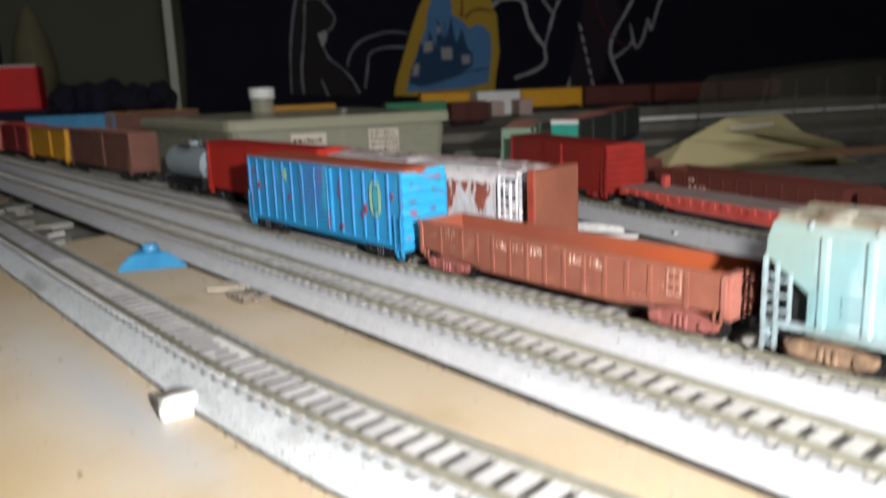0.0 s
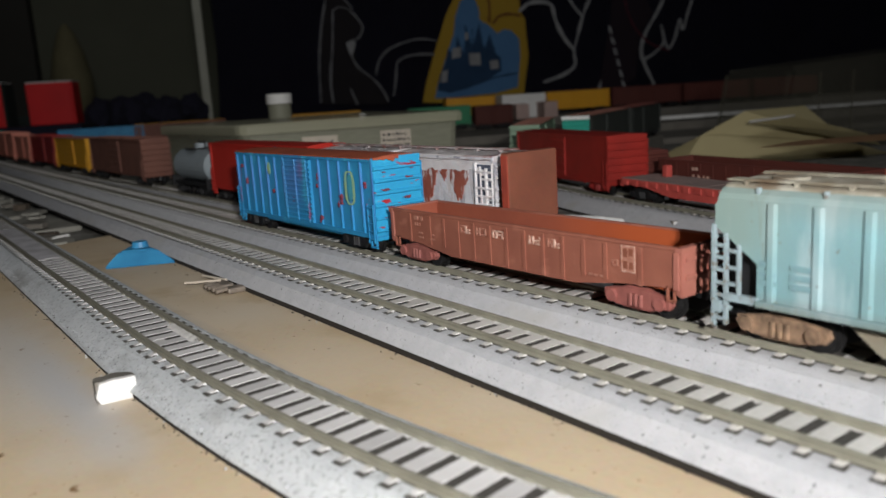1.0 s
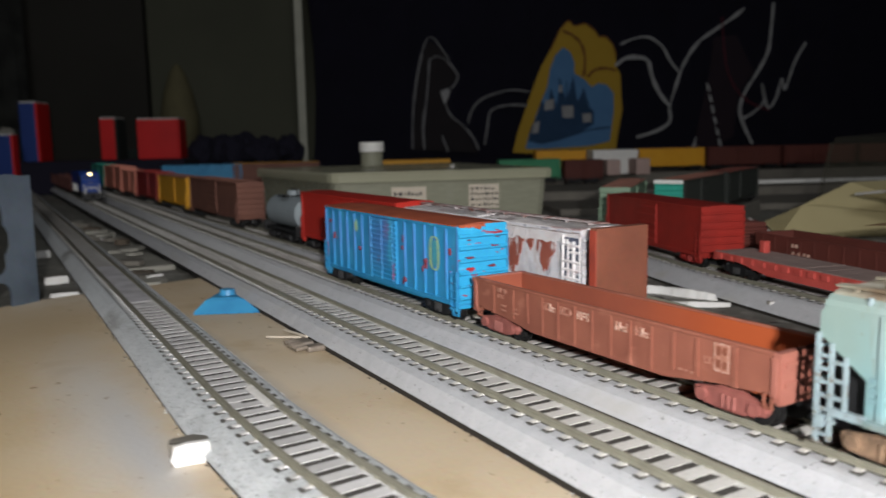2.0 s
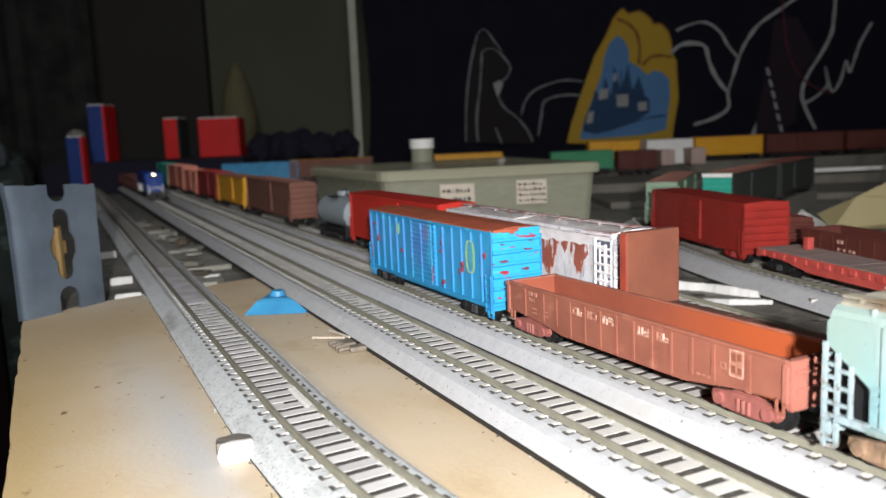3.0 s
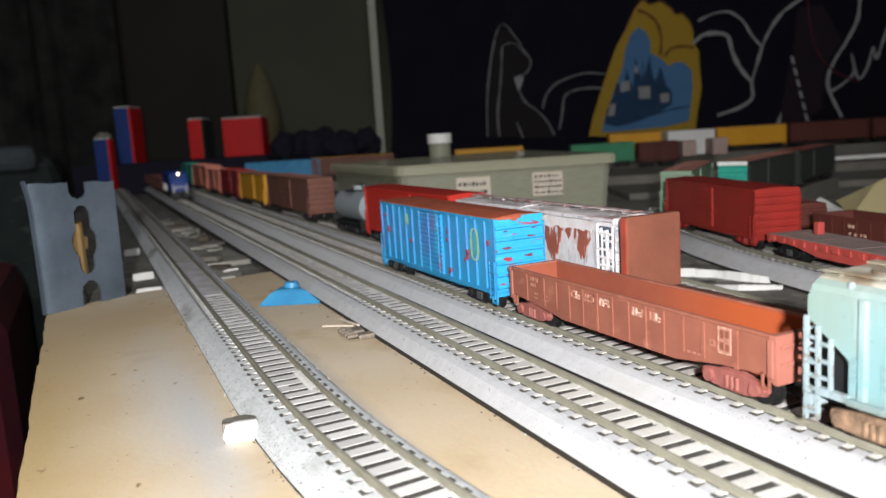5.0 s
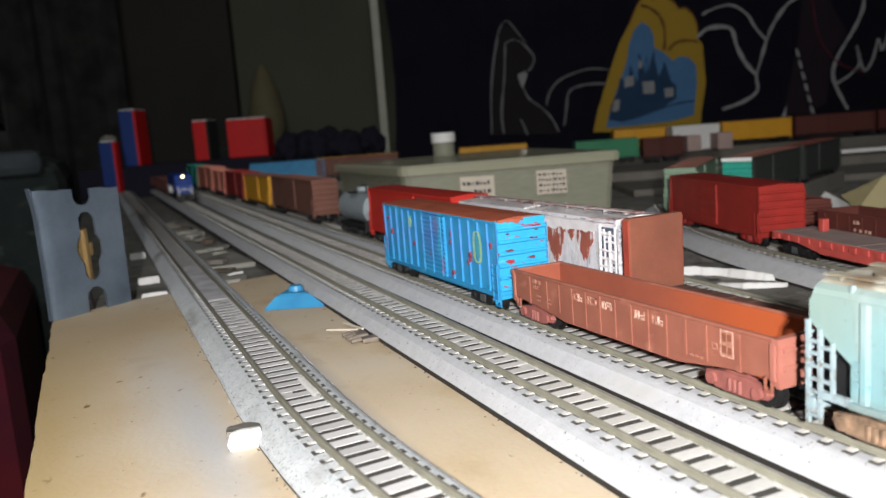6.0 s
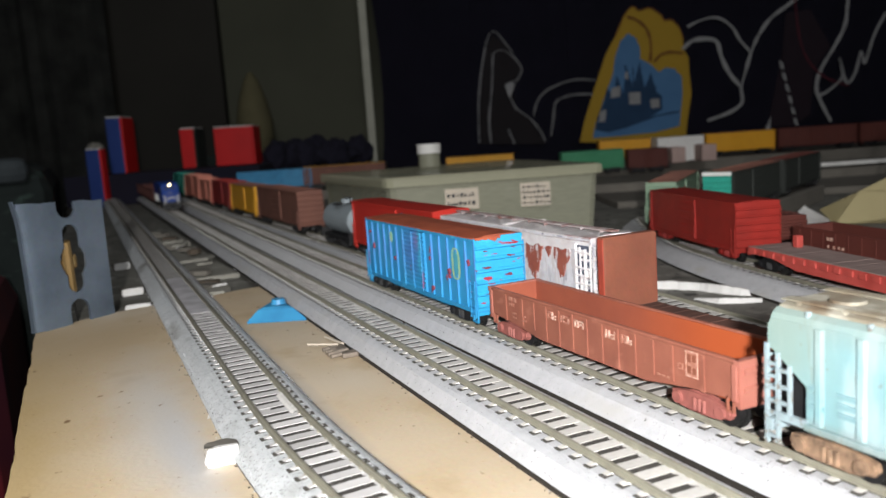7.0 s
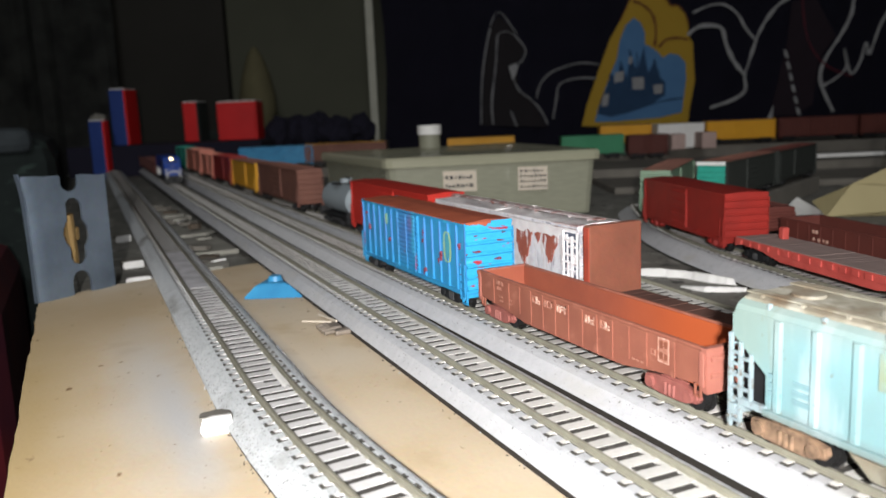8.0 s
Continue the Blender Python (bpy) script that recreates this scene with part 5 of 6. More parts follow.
def teal_row():
    # a row of cars standing away from the viewer with a teal and white end
    for i, (sd, rf, lb) in enumerate(((DARK_GREEN, BROWN, "dark boxcar with a teal and white end"), (DARK_GREEN, DARK_BROWN, "dark boxcar in the parked row"))):
        m = pose(0.3877, 0.3464, 0.0110, 0, 0, -64) @ pose(0, 0.052 + 0.106 * i, 0)
        c = boxcar(m, 0.1000, sd, rf, BLACK, lb, "cars of the parked row", zb=0.006, ze=0.0270, end=TEAL if i == 0 else None, posts=1)
        if i == 0:
            bm = bmesh.new()
            box(bm, -0.0090, 0.0090, -0.0512, -0.0503, 0.0250, 0.0272)
            part("white_band", bm, WHITE, c, "white band over the teal end")


teal_row()


def storage_box():
    b = thing("storage_box", far(0.047, 0.556, BENCH_Z, 0), "frosted clear plastic storage box with a lid", "storage box")
    zt, t = 0.0420, 0.0012
    plan = [(-0.0765, 0.0), (0.0755, 0.014), (0.030, 0.190), (-0.143, 0.150)]
    mid = Vector((-0.028, 0.09))

    def ring(bm, grow, z):
        out = []
        for i in range(4):
            p, q, r = (Vector(plan[(i + k) % 4]) for k in (-1, 0, 1))
            a, c = q.lerp(p, 0.035), q.lerp(r, 0.035)
            mdl = (a + c) * 0.25 + q * 0.5
            for v in (a, mdl, c):
                v = mid + (v - mid) * (1 + grow / 0.09)
                out.append(bm.verts.new((v.x, v.y, z)))
        return out

    def skin(bm, rings):
        for a, c in zip(rings, rings[1:]):
            k = len(a)
            for i in range(k):
                bm.faces.new((a[i], a[(i + 1) % k], c[(i + 1) % k], c[i]))
        bm.faces.new(rings[0][::-1])
        bm.faces.new(rings[-1])
    bm = bmesh.new()
    skin(bm, [ring(bm, -0.003, 0.0), ring(bm, 0.0, zt), ring(bm, -t, zt), ring(bm, -0.003 - t, t)])
    part("tub", bm, FROST, b)
    bm = bmesh.new()
    skin(bm, [ring(bm, 0.001, zt - 0.003), ring(bm, 0.003, zt - 0.0025), ring(bm, 0.0032, zt + 0.0030), ring(bm, 0.0018, zt + 0.0045)])
    part("lid", bm, FROST_LID, b, "frosted lid with a rounded rim")
    bm = bmesh.new()
    soft_box(bm, 0.002, 0.052, 0.026, 0.085, t, 0.020, 0.005)
    soft_box(bm, -0.055, 0.000, 0.030, 0.090, t, 0.011, 0.004)
    part("contents", bm, material("dark_parts", (0.045, 0.045, 0.06), 0.7, grain=60, amount=0.9), b, "dark loose parts inside")
    for x, z, w, h, rows in ((-0.0280, 0.0205, 0.024, 0.0150, 2), (0.0250, 0.0190, 0.0215, 0.0170, 4)):
        lab = bmesh.new()
        box(lab, x - w / 2 + 0.003, x + w / 2 + 0.003, -0.0006 + (x + 0.0765) * 0.092, -0.0001 + (x + 0.0765) * 0.092, z, z + h)
        lb = part("paper_label", lab, LABEL, b, "white handwritten label")
        bm = bmesh.new()
        random.seed(5)
        for r in range(rows):
            zz = z + h - (r + 1) * h / (rows + 0.5)
            xx = x - w / 2 + 0.0045
            while xx < x + w / 2 + 0.0005:
                k = random.uniform(0.0010, 0.0026)
                box(bm, xx, xx + k, -0.0008 + (x + 0.0765) * 0.092, -0.0006 + (x + 0.0765) * 0.092, zz, zz + h / (rows + 1) * random.uniform(0.3, 0.55))
                xx += k + random.uniform(0.0006, 0.0014)
        part("writing", bm, BLACKBAR, lb)


storage_box()


def bottle_cap():
    j = thing("small_jar", far(0.0, 0.70, 0.0446), "small frosted jar with a white cap standing on the box lid", "jar")
    bm = bmesh.new()
    rod(bm, (0, 0, 0), (0, 0, 0.0118), 0.0096, 24)
    part("glass", bm, FROST, j)
    bm = bmesh.new()
    rod(bm, (0, 0, 0.0119), (0, 0, 0.0200), 0.0106, 24)
    part("cap", bm, WHITE, j, "white ribbed cap")


bottle_cap()


def bracket():
    m = pose(0.0118, 0.3360, PLY_Z + 0.0003, -3, 3, 35)
    b = thing("steel_bracket", m, "galvanised steel bracket with keyhole slots standing on the board", "bracket")
    w, h, t = 0.0380, 0.0530, 0.0012
    # the plate as a grid of strips with the slots left open
    bm = bmesh.new()
    slots = [(0.0215, 0.0030, 0.0160, 0.0043), (0.0212, 0.0286, 0.0292, 0.0037), (0.0205, 0.0530, 0.0140, 0.0040)]
    nx, nz = 76, 106

    def hole(x, z):
        for cx, cz, hh, ww in slots:
            half = hh / 2
            if abs(x - cx) < ww and abs(z - cz) < half - ww:
                return True
            for s in (-1, 1):
                if math.hypot(x - cx, z - cz - s * (half - ww)) < ww:
                    return True
        return math.hypot((x - 0.0212) / 1.0, (z - 0.0275) * 0.8) < 0.0060
    grid = {}

    def vert(i, j, k):
        if (i, j, k) not in grid:
            x, z = w * i / nx, h * j / nz
            y = 0.0 if x > 0.006 else (0.006 - x) ** 2 * 22
            grid[i, j, k] = bm.verts.new((x - 0.0015 * (z / h) ** 1.5 * (1 - x / w), y + (t if k else 0), z + 0.0006 * noise.noise(Vector((x * 160, 3.0, 0))) * (z / h) ** 8))
        return grid[i, j, k]
    kept = {(i, j) for i in range(nx) for j in range(nz) if not hole(w * (i + 0.5) / nx, h * (j + 0.5) / nz)}
    for i, j in kept:
        bm.faces.new([vert(*c, 0) for c in ((i, j), (i + 1, j), (i + 1, j + 1), (i, j + 1))])
        bm.faces.new([vert(*c, 1) for c in ((i, j), (i, j + 1), (i + 1, j + 1), (i + 1, j))])
        for (di, dj), (a, c) in (((-1, 0), ((i, j), (i, j + 1))), ((1, 0), ((i + 1, j + 1), (i + 1, j))), ((0, -1), ((i + 1, j), (i, j))), ((0, 1), ((i, j + 1), (i + 1, j + 1)))):
            if (i + di, j + dj) not in kept:
                bm.faces.new([vert(*a, 0), vert(*c, 0), vert(*c, 1), vert(*a, 1)])
    part("plate", bm, STEEL, b)
    bm = bmesh.new()
    rows = [[bm.verts.new((-0.0015 * (z / h) ** 1.5 - 0.0004 - 0.0035 * max(0.0, z / h - 0.80) ** 1.5 * 4 + o, 0.0010 + q, z)) for o, q in ((0, -0.0012), (0.0006, -0.0012), (0.0006, 0.0012), (0, 0.0012))] for z in [h * 1.02 * i / 14 for i in range(15)]]
    for a, c in zip(rows, rows[1:]):
        for i in range(4):
            bm.faces.new((a[i], a[(i + 1) % 4], c[(i + 1) % 4], c[i]))
    bm.faces.new(rows[0][::-1])
    bm.faces.new(rows[-1])
    part("flange", bm, STEEL, b, "thin bent flange along one edge")
    bm = bmesh.new()
    rod(bm, (0.0235, 0.008, 0.0140), (0.0200, 0.004, 0.0360), 0.0026, 10)
    soft_box(bm, 0.0150, 0.0260, 0.0050, 0.0062, 0.0240, 0.0300, 0.0008)
    part("brass_screw", bm, BRASS, b, "dull brass screw behind the slot")


bracket()


def small_things():
    # blue triangular clip
    bm = bmesh.new()
    base = [(-0.001, 0, 0), (0.0225, -0.0115, 0), (0.0215, 0.034, 0)]
    c = Vector((0.0135, 0.006, 0.0100))
    lo = [bm.verts.new(p) for p in base]
    up = [bm.verts.new(Vector(p).lerp(c, 0.50)) for p in base]
    bm.faces.new(lo[::-1])
    bm.faces.new(up)
    for i in range(3):
        bm.faces.new((lo[i], lo[(i + 1) % 3], up[(i + 1) % 3], up[i]))
    bmesh.ops.bevel(bm, geom=bm.edges[:], offset=0.0008, segments=2, affect="EDGES")
    rod(bm, (0.0150, 0.007, 0.0040), (0.0150, 0.007, 0.0070), 0.0034, 14, r2=0.0026)
    solid("blue_clip", bm, CLIP, "blue triangular plastic clip lying on the board", "clip", pose(0.0885, 0.2915, PLY_Z + 0.0002, 0, 0, 0))
    # tangle of track connectors
    t = thing("track_connector", pose(0.1050, 0.2270, PLY_Z + 0.0002), "dull metal and white wired track connector", "connector")
    bm = bmesh.new()
    soft_box(bm, -0.0025, 0.0030, -0.006, 0.001, 0.0, 0.0024, 0.0006)
    soft_box(bm, -0.0005, 0.0050, -0.010, -0.006, 0.0, 0.0018, 0.0006)
    for y in (-0.010, -0.007, -0.004, -0.001):
        rod(bm, (-0.0045, y, 0.0018), (-0.0010, y, 0.0020), 0.0008, 6)
    part("terminal", bm, NICKEL, t)
    for a, b in (((-0.0062, 0.0110, 0.0014), (0.0010, 0.000, 0.0026)), ((0.002, 0.018, 0.0012), (0.0035, 0.002, 0.0020))):
        bm = bmesh.new()
        rod(bm, a, b, 0.0004, 8)
        part("wire", bm, LABEL, t, "pale insulated wire")

    def shim(x, y, z, w, l, h, a, label):
        """An offcut of grey-painted foam with its white cut face showing, domed at the back."""
        c = thing("foam_shim", pose(x, y, z, 0, 0, a), label, "foam shim", "foam shims")
        bm = bmesh.new()
        n = 8
        pts = [(-w / 2, 0), (w / 2, 0), (w / 2, l * 0.5)] + [(w / 2 * math.cos(math.pi * i / n), l * 0.5 + l * 0.5 * math.sin(math.pi * i / n)) for i in range(1, n)] + [(-w / 2, l * 0.5)]
        prism(bm, pts, 0, h, "z")
        for v in bm.verts:
            if v.co.z > h * 0.5:
                v.co.z -= h * 0.25 * (v.co.y / l) + random.uniform(0, 0.0003)
        part("foam", bm, GREY_BOARD, c, "grey painted foam")
        bm = bmesh.new()
        prism(bm, [(-w / 2 + 0.0006, 0.0001), (-w / 2 - 0.0002, h * 0.35), (-w / 2 + 0.0007, h * 0.93), (-w * 0.1, h * 1.0), (w / 2 - 0.0002, h * 0.97), (w / 2, h * 0.30), (w / 2 - 0.0003, 0.0001)], -0.0009, 0.0004, "y")
        part("cut_face", bm, FOAM, c, "white cut face")
    random.seed(3)
    shim(0.0555, 0.1530, PLY_Z, 0.0074, 0.0075, 0.0045, -6, "white-faced grey foam shim under the near roadbed")
    shim(0.0550, 0.4300, BENCH_Z, 0.0110, 0.020, 0.0040, 2, "white-faced grey foam shim beside the near track")
    shim(0.0545, 0.3850, BENCH_Z, 0.0120, 0.014, 0.0030, -10, "white-faced grey foam shim beside the near track")
    shim(0.0960, 0.4020, BENCH_Z, 0.0090, 0.018, 0.0045, 20, "white-faced grey foam shim between the tracks")
    shim(0.0560, 0.5400, BENCH_Z, 0.0100, 0.020, 0.0045, 5, "white-faced grey foam shim beside the near track")
    shim(0.1020, 0.6200, BENCH_Z, 0.0100, 0.022, 0.0040, 60, "white-faced grey foam shim between the tracks")
    # thin white foam strips standing on edge beside the curved track, leaning back
    for line, deep in (([(0.2560, 0.2610, 0.0030), (0.2649, 0.2491, 0.0043), (0.2719, 0.2397, 0.0040), (0.2745, 0.2265, 0.0043), (0.2788, 0.2177, 0.0033), (0.2849, 0.2109, 0.0008)], 0.0022), ([(0.2590, 0.2262, 0.0005), (0.2607, 0.2140, 0.0026), (0.2681, 0.2087, 0.0024), (0.2759, 0.2043, 0.0014)], 0.0018)):
        bm = bmesh.new()
        rows = []
        for (ax, ay, ah), (bx, by, bh) in zip(line, line[1:]):
            for k in range(6):
                u = k / 6
                x, y, z = ax + (bx - ax) * u, ay + (by - ay) * u, 0.8 * (ah + (bh - ah) * u) + random.uniform(-0.0002, 0.0002)
                x += random.uniform(-0.0003, 0.0003)
                rows.append([bm.verts.new(c) for c in ((x, y, 0), (x + deep * 0.4, y + deep * 0.3, z), (x + deep * 1.2, y + deep, z * 0.95), (x + deep * 1.2, y + deep, 0))])
        for a, b in zip(rows, rows[1:]):
            for i in range(4):
                bm.faces.new((a[i], a[(i + 1) % 4], b[(i + 1) % 4], b[i]))
        bm.faces.new(rows[0][::-1])
        bm.faces.new(rows[-1])
        bmesh.ops.recalc_face_normals(bm, faces=bm.faces[:])
        solid("foam_strip", bm, FOAM, "white cut foam strip lying beside the curved track", "foam strip", pose(0, 0, BENCH_Z), "white foam strips")
    shim(0.2800, 0.1850, BENCH_Z, 0.0120, 0.012, 0.0050, -40, "white-faced round foam shim under the curved track")
    # grey foam boards between the far tracks
    for x, y, w, l, h, a in ((0.098, 0.470, 0.030, 0.060, 0.003, 3), (0.100, 0.560, 0.026, 0.060, 0.002, -2), (0.101, 0.680, 0.020, 0.10, 0.004, 1)):
        bm = bmesh.new()
        soft_box(bm, -w / 2, w / 2, -l / 2, l / 2, 0, h, 0.0006)
        solid("foam_board", bm, PALE_BOARD, "grey foam board offcut between the tracks", "board", pose(x, y, BENCH_Z, 0, 0, a), "grey offcuts")

    random.seed(17)
    rust = material("rust_brown_board", (0.11, 0.085, 0.062), 0.9, dark=(0.06, 0.048, 0.036), grain=60, amount=0.9)
    for i in range(12):
        y = 0.392 + 0.030 * i + random.uniform(-0.006, 0.006)
        w, l = random.uniform(0.008, 0.018), random.uniform(0.008, 0.022)
        bm = bmesh.new()
        prism(bm, [(w * math.cos(a) * random.uniform(0.7, 1.2) / 2, l * math.sin(a) * random.uniform(0.7, 1.2) / 2) for a in [2 * math.pi * k / 7 for k in range(7)]], 0, random.uniform(0.0012, 0.0035), "z")
        solid("board_offcut", bm, (PALE_BOARD, rust, GREY_BOARD, PALE_BOARD)[i % 4], ("torn grey foam offcut on the far board", "broken brown offcut on the far board", "dark grey offcut on the far board", "torn grey foam offcut on the far board")[i % 4], "offcut", pose(random.uniform(0.092, 0.107), y, BENCH_Z + 0.0042 if 0.43 < y < 0.74 else BENCH_Z, 0, 0, random.uniform(0, 180)), "torn offcuts")


small_things()


def far_clutter():
    # low risers carrying the far rows of cars
    for s0, s1, d, z, w in ((0.15, 0.95, 1.05, 0.018, 0.10), (-0.30, 0.13, 1.05, 0.011, 0.10), (0.16, 0.9, 0.80, 0.0125, 0.10), (0.16, 0.75, 0.70, 0.004, 0.08)):
        bm = bmesh.new()
        soft_box(bm, s0, s1, -0.02, w, BENCH_Z, z, 0.001)
        solid("foam_riser", bm, GREY_BOARD, "grey foam riser carrying a far track", "riser", far(0, d))
    bm = bmesh.new()
    soft_box(bm, 0.335, 0.90, -0.004, 0.003, 0, 0.004, 0.001)
    solid("white_strip", bm, WHITE, "white plastic edging strip", "strip", far(0, 0.79, 0.0145))
    rows = ((0.222, 0.290, YELLOW, BROWN, 1.05, 0.0190, "yellow boxcar on the far riser"), (0.362, 0.452, YELLOW, BROWN, 1.05, 0.0190, "yellow boxcar on the far riser"), (0.457, 0.560, DARK_BROWN, DARK_BROWN, 1.05, 0.0190, "maroon boxcar on the far riser"), (0.565, 0.668, DARK_BROWN, DARK_BROWN, 1.05, 0.0190, "maroon boxcar on the far riser"), (0.675, 0.778, DARK_BROWN, DARK_BROWN, 1.05, 0.0190, "maroon boxcar on the far riser"),
            (0.160, 0.236, GREEN, GREEN, 0.98, 0.0110, "green boxcar on the far riser"), (0.242, 0.290, DARK_BROWN, DARK_BROWN, 0.98, 0.0090, "dull maroon boxcar on the far riser"), (-0.165, -0.060, BROWN, YELLOW, 1.03, 0.0130, "brown and yellow car on the far riser"), (0.020, 0.108, YELLOW, YELLOW, 1.05, 0.0120, "yellow car on the far riser"), (-0.250, -0.155, CLIP, CLIP, 1.03, 0.0120, "blue car on the far riser"))
    for a, b, sd, rf, d, z, lb in rows:
        m = far((a + b) / 2, d, z, -90)
        boxcar(m, b - a, sd, rf, BLACK, lb, "cars on the far riser", ze=0.0285 if z < 0.019 else 0.0300)
    for s0, s1, d, z0, z1, mat, lb in ((0.286, 0.345, 1.0, 0.0360, 0.0490, WHITE, "white paper carton on the far riser"), (0.295, 0.312, 0.97, 0.0200, 0.0370, PALE_PINK, "small pale pink carton"), (0.332, 0.350, 0.97, 0.0250, 0.0380, PALE_PINK, "small pale pink carton")):
        bm = bmesh.new()
        soft_box(bm, s0, s1, 0, 0.03, 0.0182, z1, 0.0008)
        solid("paper_carton", bm, mat, lb, "carton", far(0, d))
    # upright cartons at the far left
    for s0, s1, d, z1, front, flank, lb in ((-0.350, -0.289, 1.30, 0.106, RED_CARD, RED_CARD, "bright red carton with a white top"), (-0.405, -0.383, 1.30, 0.108, RED_CARD, DARKCLOTH, "narrow dull red upright carton"), (-0.502, -0.480, 1.25, 0.131, BLUE_CARD, RED_CARD, "tall blue and red carton"), (-0.513, -0.493, 1.19, 0.084, BLUE_CARD, RED_CARD, "short blue and red carton under crumpled white paper")):
        c = thing("carton", far(0, d), lb, "carton", "upright cartons")
        bm = bmesh.new()
        z0, deep = (BENCH_Z, 0.018) if d < 1.2 else (0.0450, 0.05)
        soft_box(bm, s0, s1, 0, deep, z0, z1, 0.0012)
        part("panel", bm, front, c)
        bm = bmesh.new()
        soft_box(bm, s1, s1 + 0.0035, 0, deep, z0, z1, 0.0010)
        part("flank", bm, flank, c)
        bm = bmesh.new()
        soft_box(bm, s0 + 0.001, s1 + 0.0025, 0.001, deep - 0.002, z1, z1 + 0.002, 0.0006)
        part("flap", bm, WHITE, c, "pale top flap")
        if d < 1.2:
            bm = bmesh.new()
            bmesh.ops.create_icosphere(bm, subdivisions=3, radius=1)
            for v in bm.verts:
                v.co *= 1 + 0.5 * noise.noise(v.co * 2.3)
            bm.transform(Matrix.Translation((s1 - 0.008, 0.008, z1 + 0.004)) @ Matrix.Diagonal((0.011, 0.007, 0.006, 1)))
            part("crumpled_paper", bm, PALE_BOARD, c, "dull white crumpled paper")
    bm = bmesh.new()
    soft_box(bm, -0.56, -0.262, -0.03, 0.14, BENCH_Z, 0.0449, 0.002)
    solid("dark_crate", bm, NAVY, "dark crate carrying the upright cartons", "crate", far(0, 1.24))
    # dark heap of gear beside the cartons
    random.seed(11)
    for i in range(9):
        bm = bmesh.new()
        bmesh.ops.create_icosphere(bm, subdivisions=3, radius=1)
        for v in bm.verts:
            v.co *= 1 + 0.25 * noise.noise(v.co * 2 + Vector((i, 0, 0)))
        s, d = -0.26 + 0.017 * i, 1.35 + random.uniform(-0.03, 0.03)
        bm.transform(Matrix.Diagonal((0.024, 0.03, (0.020 if i < 5 else 0.013) + 0.018 * random.random(), 1)))
        solid("bundled_cloth", bm, NAVY, "dark bundled cloth behind the tracks", "cloth", far(s, d, 0.050), "dark bundles")
    bm = bmesh.new()
    soft_box(bm, -0.25, -0.08, -0.03, 0.10, BENCH_Z, 0.030, 0.002)
    solid("foam_riser", bm, GREY_BOARD, "grey foam riser under the dark bundles", "riser", far(0, 1.33))
    # pale pear-shaped shade against the wall
    bm = bmesh.new()
    prof = [(0.028, 0.0), (0.034, 0.03), (0.034, 0.06), (0.026, 0.10), (0.014, 0.135), (0.004, 0.15)]
    rings = [[bm.verts.new((r * math.cos(2 * math.pi * k / 24), r * math.sin(2 * math.pi * k / 24), z)) for k in range(24)] for r, z in prof]
    for a, b in zip(rings, rings[1:]):
        for k in range(24):
            bm.faces.new((a[k], a[(k + 1) % 24], b[(k + 1) % 24], b[k]))
    bm.faces.new(rings[0][::-1])
    bm.faces.new(rings[-1])
    solid("lamp_shade", bm, SHADE, "dim pale pear-shaped shade near the wall", "lamp shade", far(-0.330, 1.52, 0.06))
    bm = bmesh.new()
    soft_box(bm, -0.42, -0.25, -0.04, 0.04, BENCH_Z, 0.0598, 0.002)
    solid("dark_box", bm, DARKCLOTH, "dark box under the pale shade", "box", far(0, 1.52))
    # folded cream card and clear package at the right
    def sheet(parent, name, mat, pts, label, thick=0.0008):
        bm = bmesh.new()
        bm.faces.new([bm.verts.new(p) for p in pts])
        bmesh.ops.solidify(bm, geom=bm.faces[:], thickness=thick)
        return part(name, bm, mat, parent, label)
    c = thing("folded_card", far(0, 0), "bent sheet of cream card leaning behind the gondolas", "card")
    sheet(c, "panel", CARD, ((0.248, 0.500, 0.0085), (0.256, 0.496, -0.0015), (0.400, 0.470, -0.0015), (0.372, 0.478, 0.0080), (0.368, 0.520, 0.0325), (0.310, 0.505, 0.0325), (0.275, 0.502, 0.0185)), "cream raised panel")
    sheet(c, "flap", CARD, ((0.297, 0.480, 0.0262), (0.374, 0.452, 0.0070), (0.384, 0.476, 0.0130), (0.332, 0.484, 0.0280)), "folded cream flap")
    sheet(c, "torn_edge", PAPER, ((0.296, 0.479, 0.0258), (0.296, 0.4785, 0.0275), (0.333, 0.4830, 0.0290), (0.333, 0.4835, 0.0275)), "pale torn edge", 0.0004)
    sheet(c, "corner", PAPER, ((0.236, 0.506, 0.0060), (0.232, 0.509, -0.0015), (0.262, 0.507, -0.0015), (0.241, 0.506, 0.0110)), "white bent corner", 0.0004)
    sheet(thing("card_offcut", far(0, 0), "tan card offcut lying across the gondola", "card"), "sheet", TAN, ((0.216, 0.352, 0.0224), (0.300, 0.330, 0.0224), (0.340, 0.352, 0.0240), (0.250, 0.366, 0.0228)), "", 0.0010)
    p = thing("clear_package", far(0.352, 0.530, BENCH_Z), "empty clear plastic package", "package")
    bm = bmesh.new()
    t = bmesh.new()
    prism(t, [(0.0, 0), (0.170, 0), (0.165, 0.074), (0.012, 0.063)], 0.0, 0.09, "y")
    bmesh.ops.bevel(t, geom=t.edges[:], offset=0.004, segments=2, affect="EDGES")
    merge(bm, t)
    part("shell", bm, CLEAR, p)
    for x in (0.034, 0.062, 0.110):
        bm = bmesh.new()
        rod(bm, (x, -0.0004, 0.006), (x + 0.002, -0.0004, 0.058), 0.0012, 8)
        part("crease", bm, CLEAR, p, "glossy crease")
    bm = bmesh.new()
    soft_box(bm, 0.002, 0.168, -0.003, 0.0, 0.0, 0.0025, 0.0006)
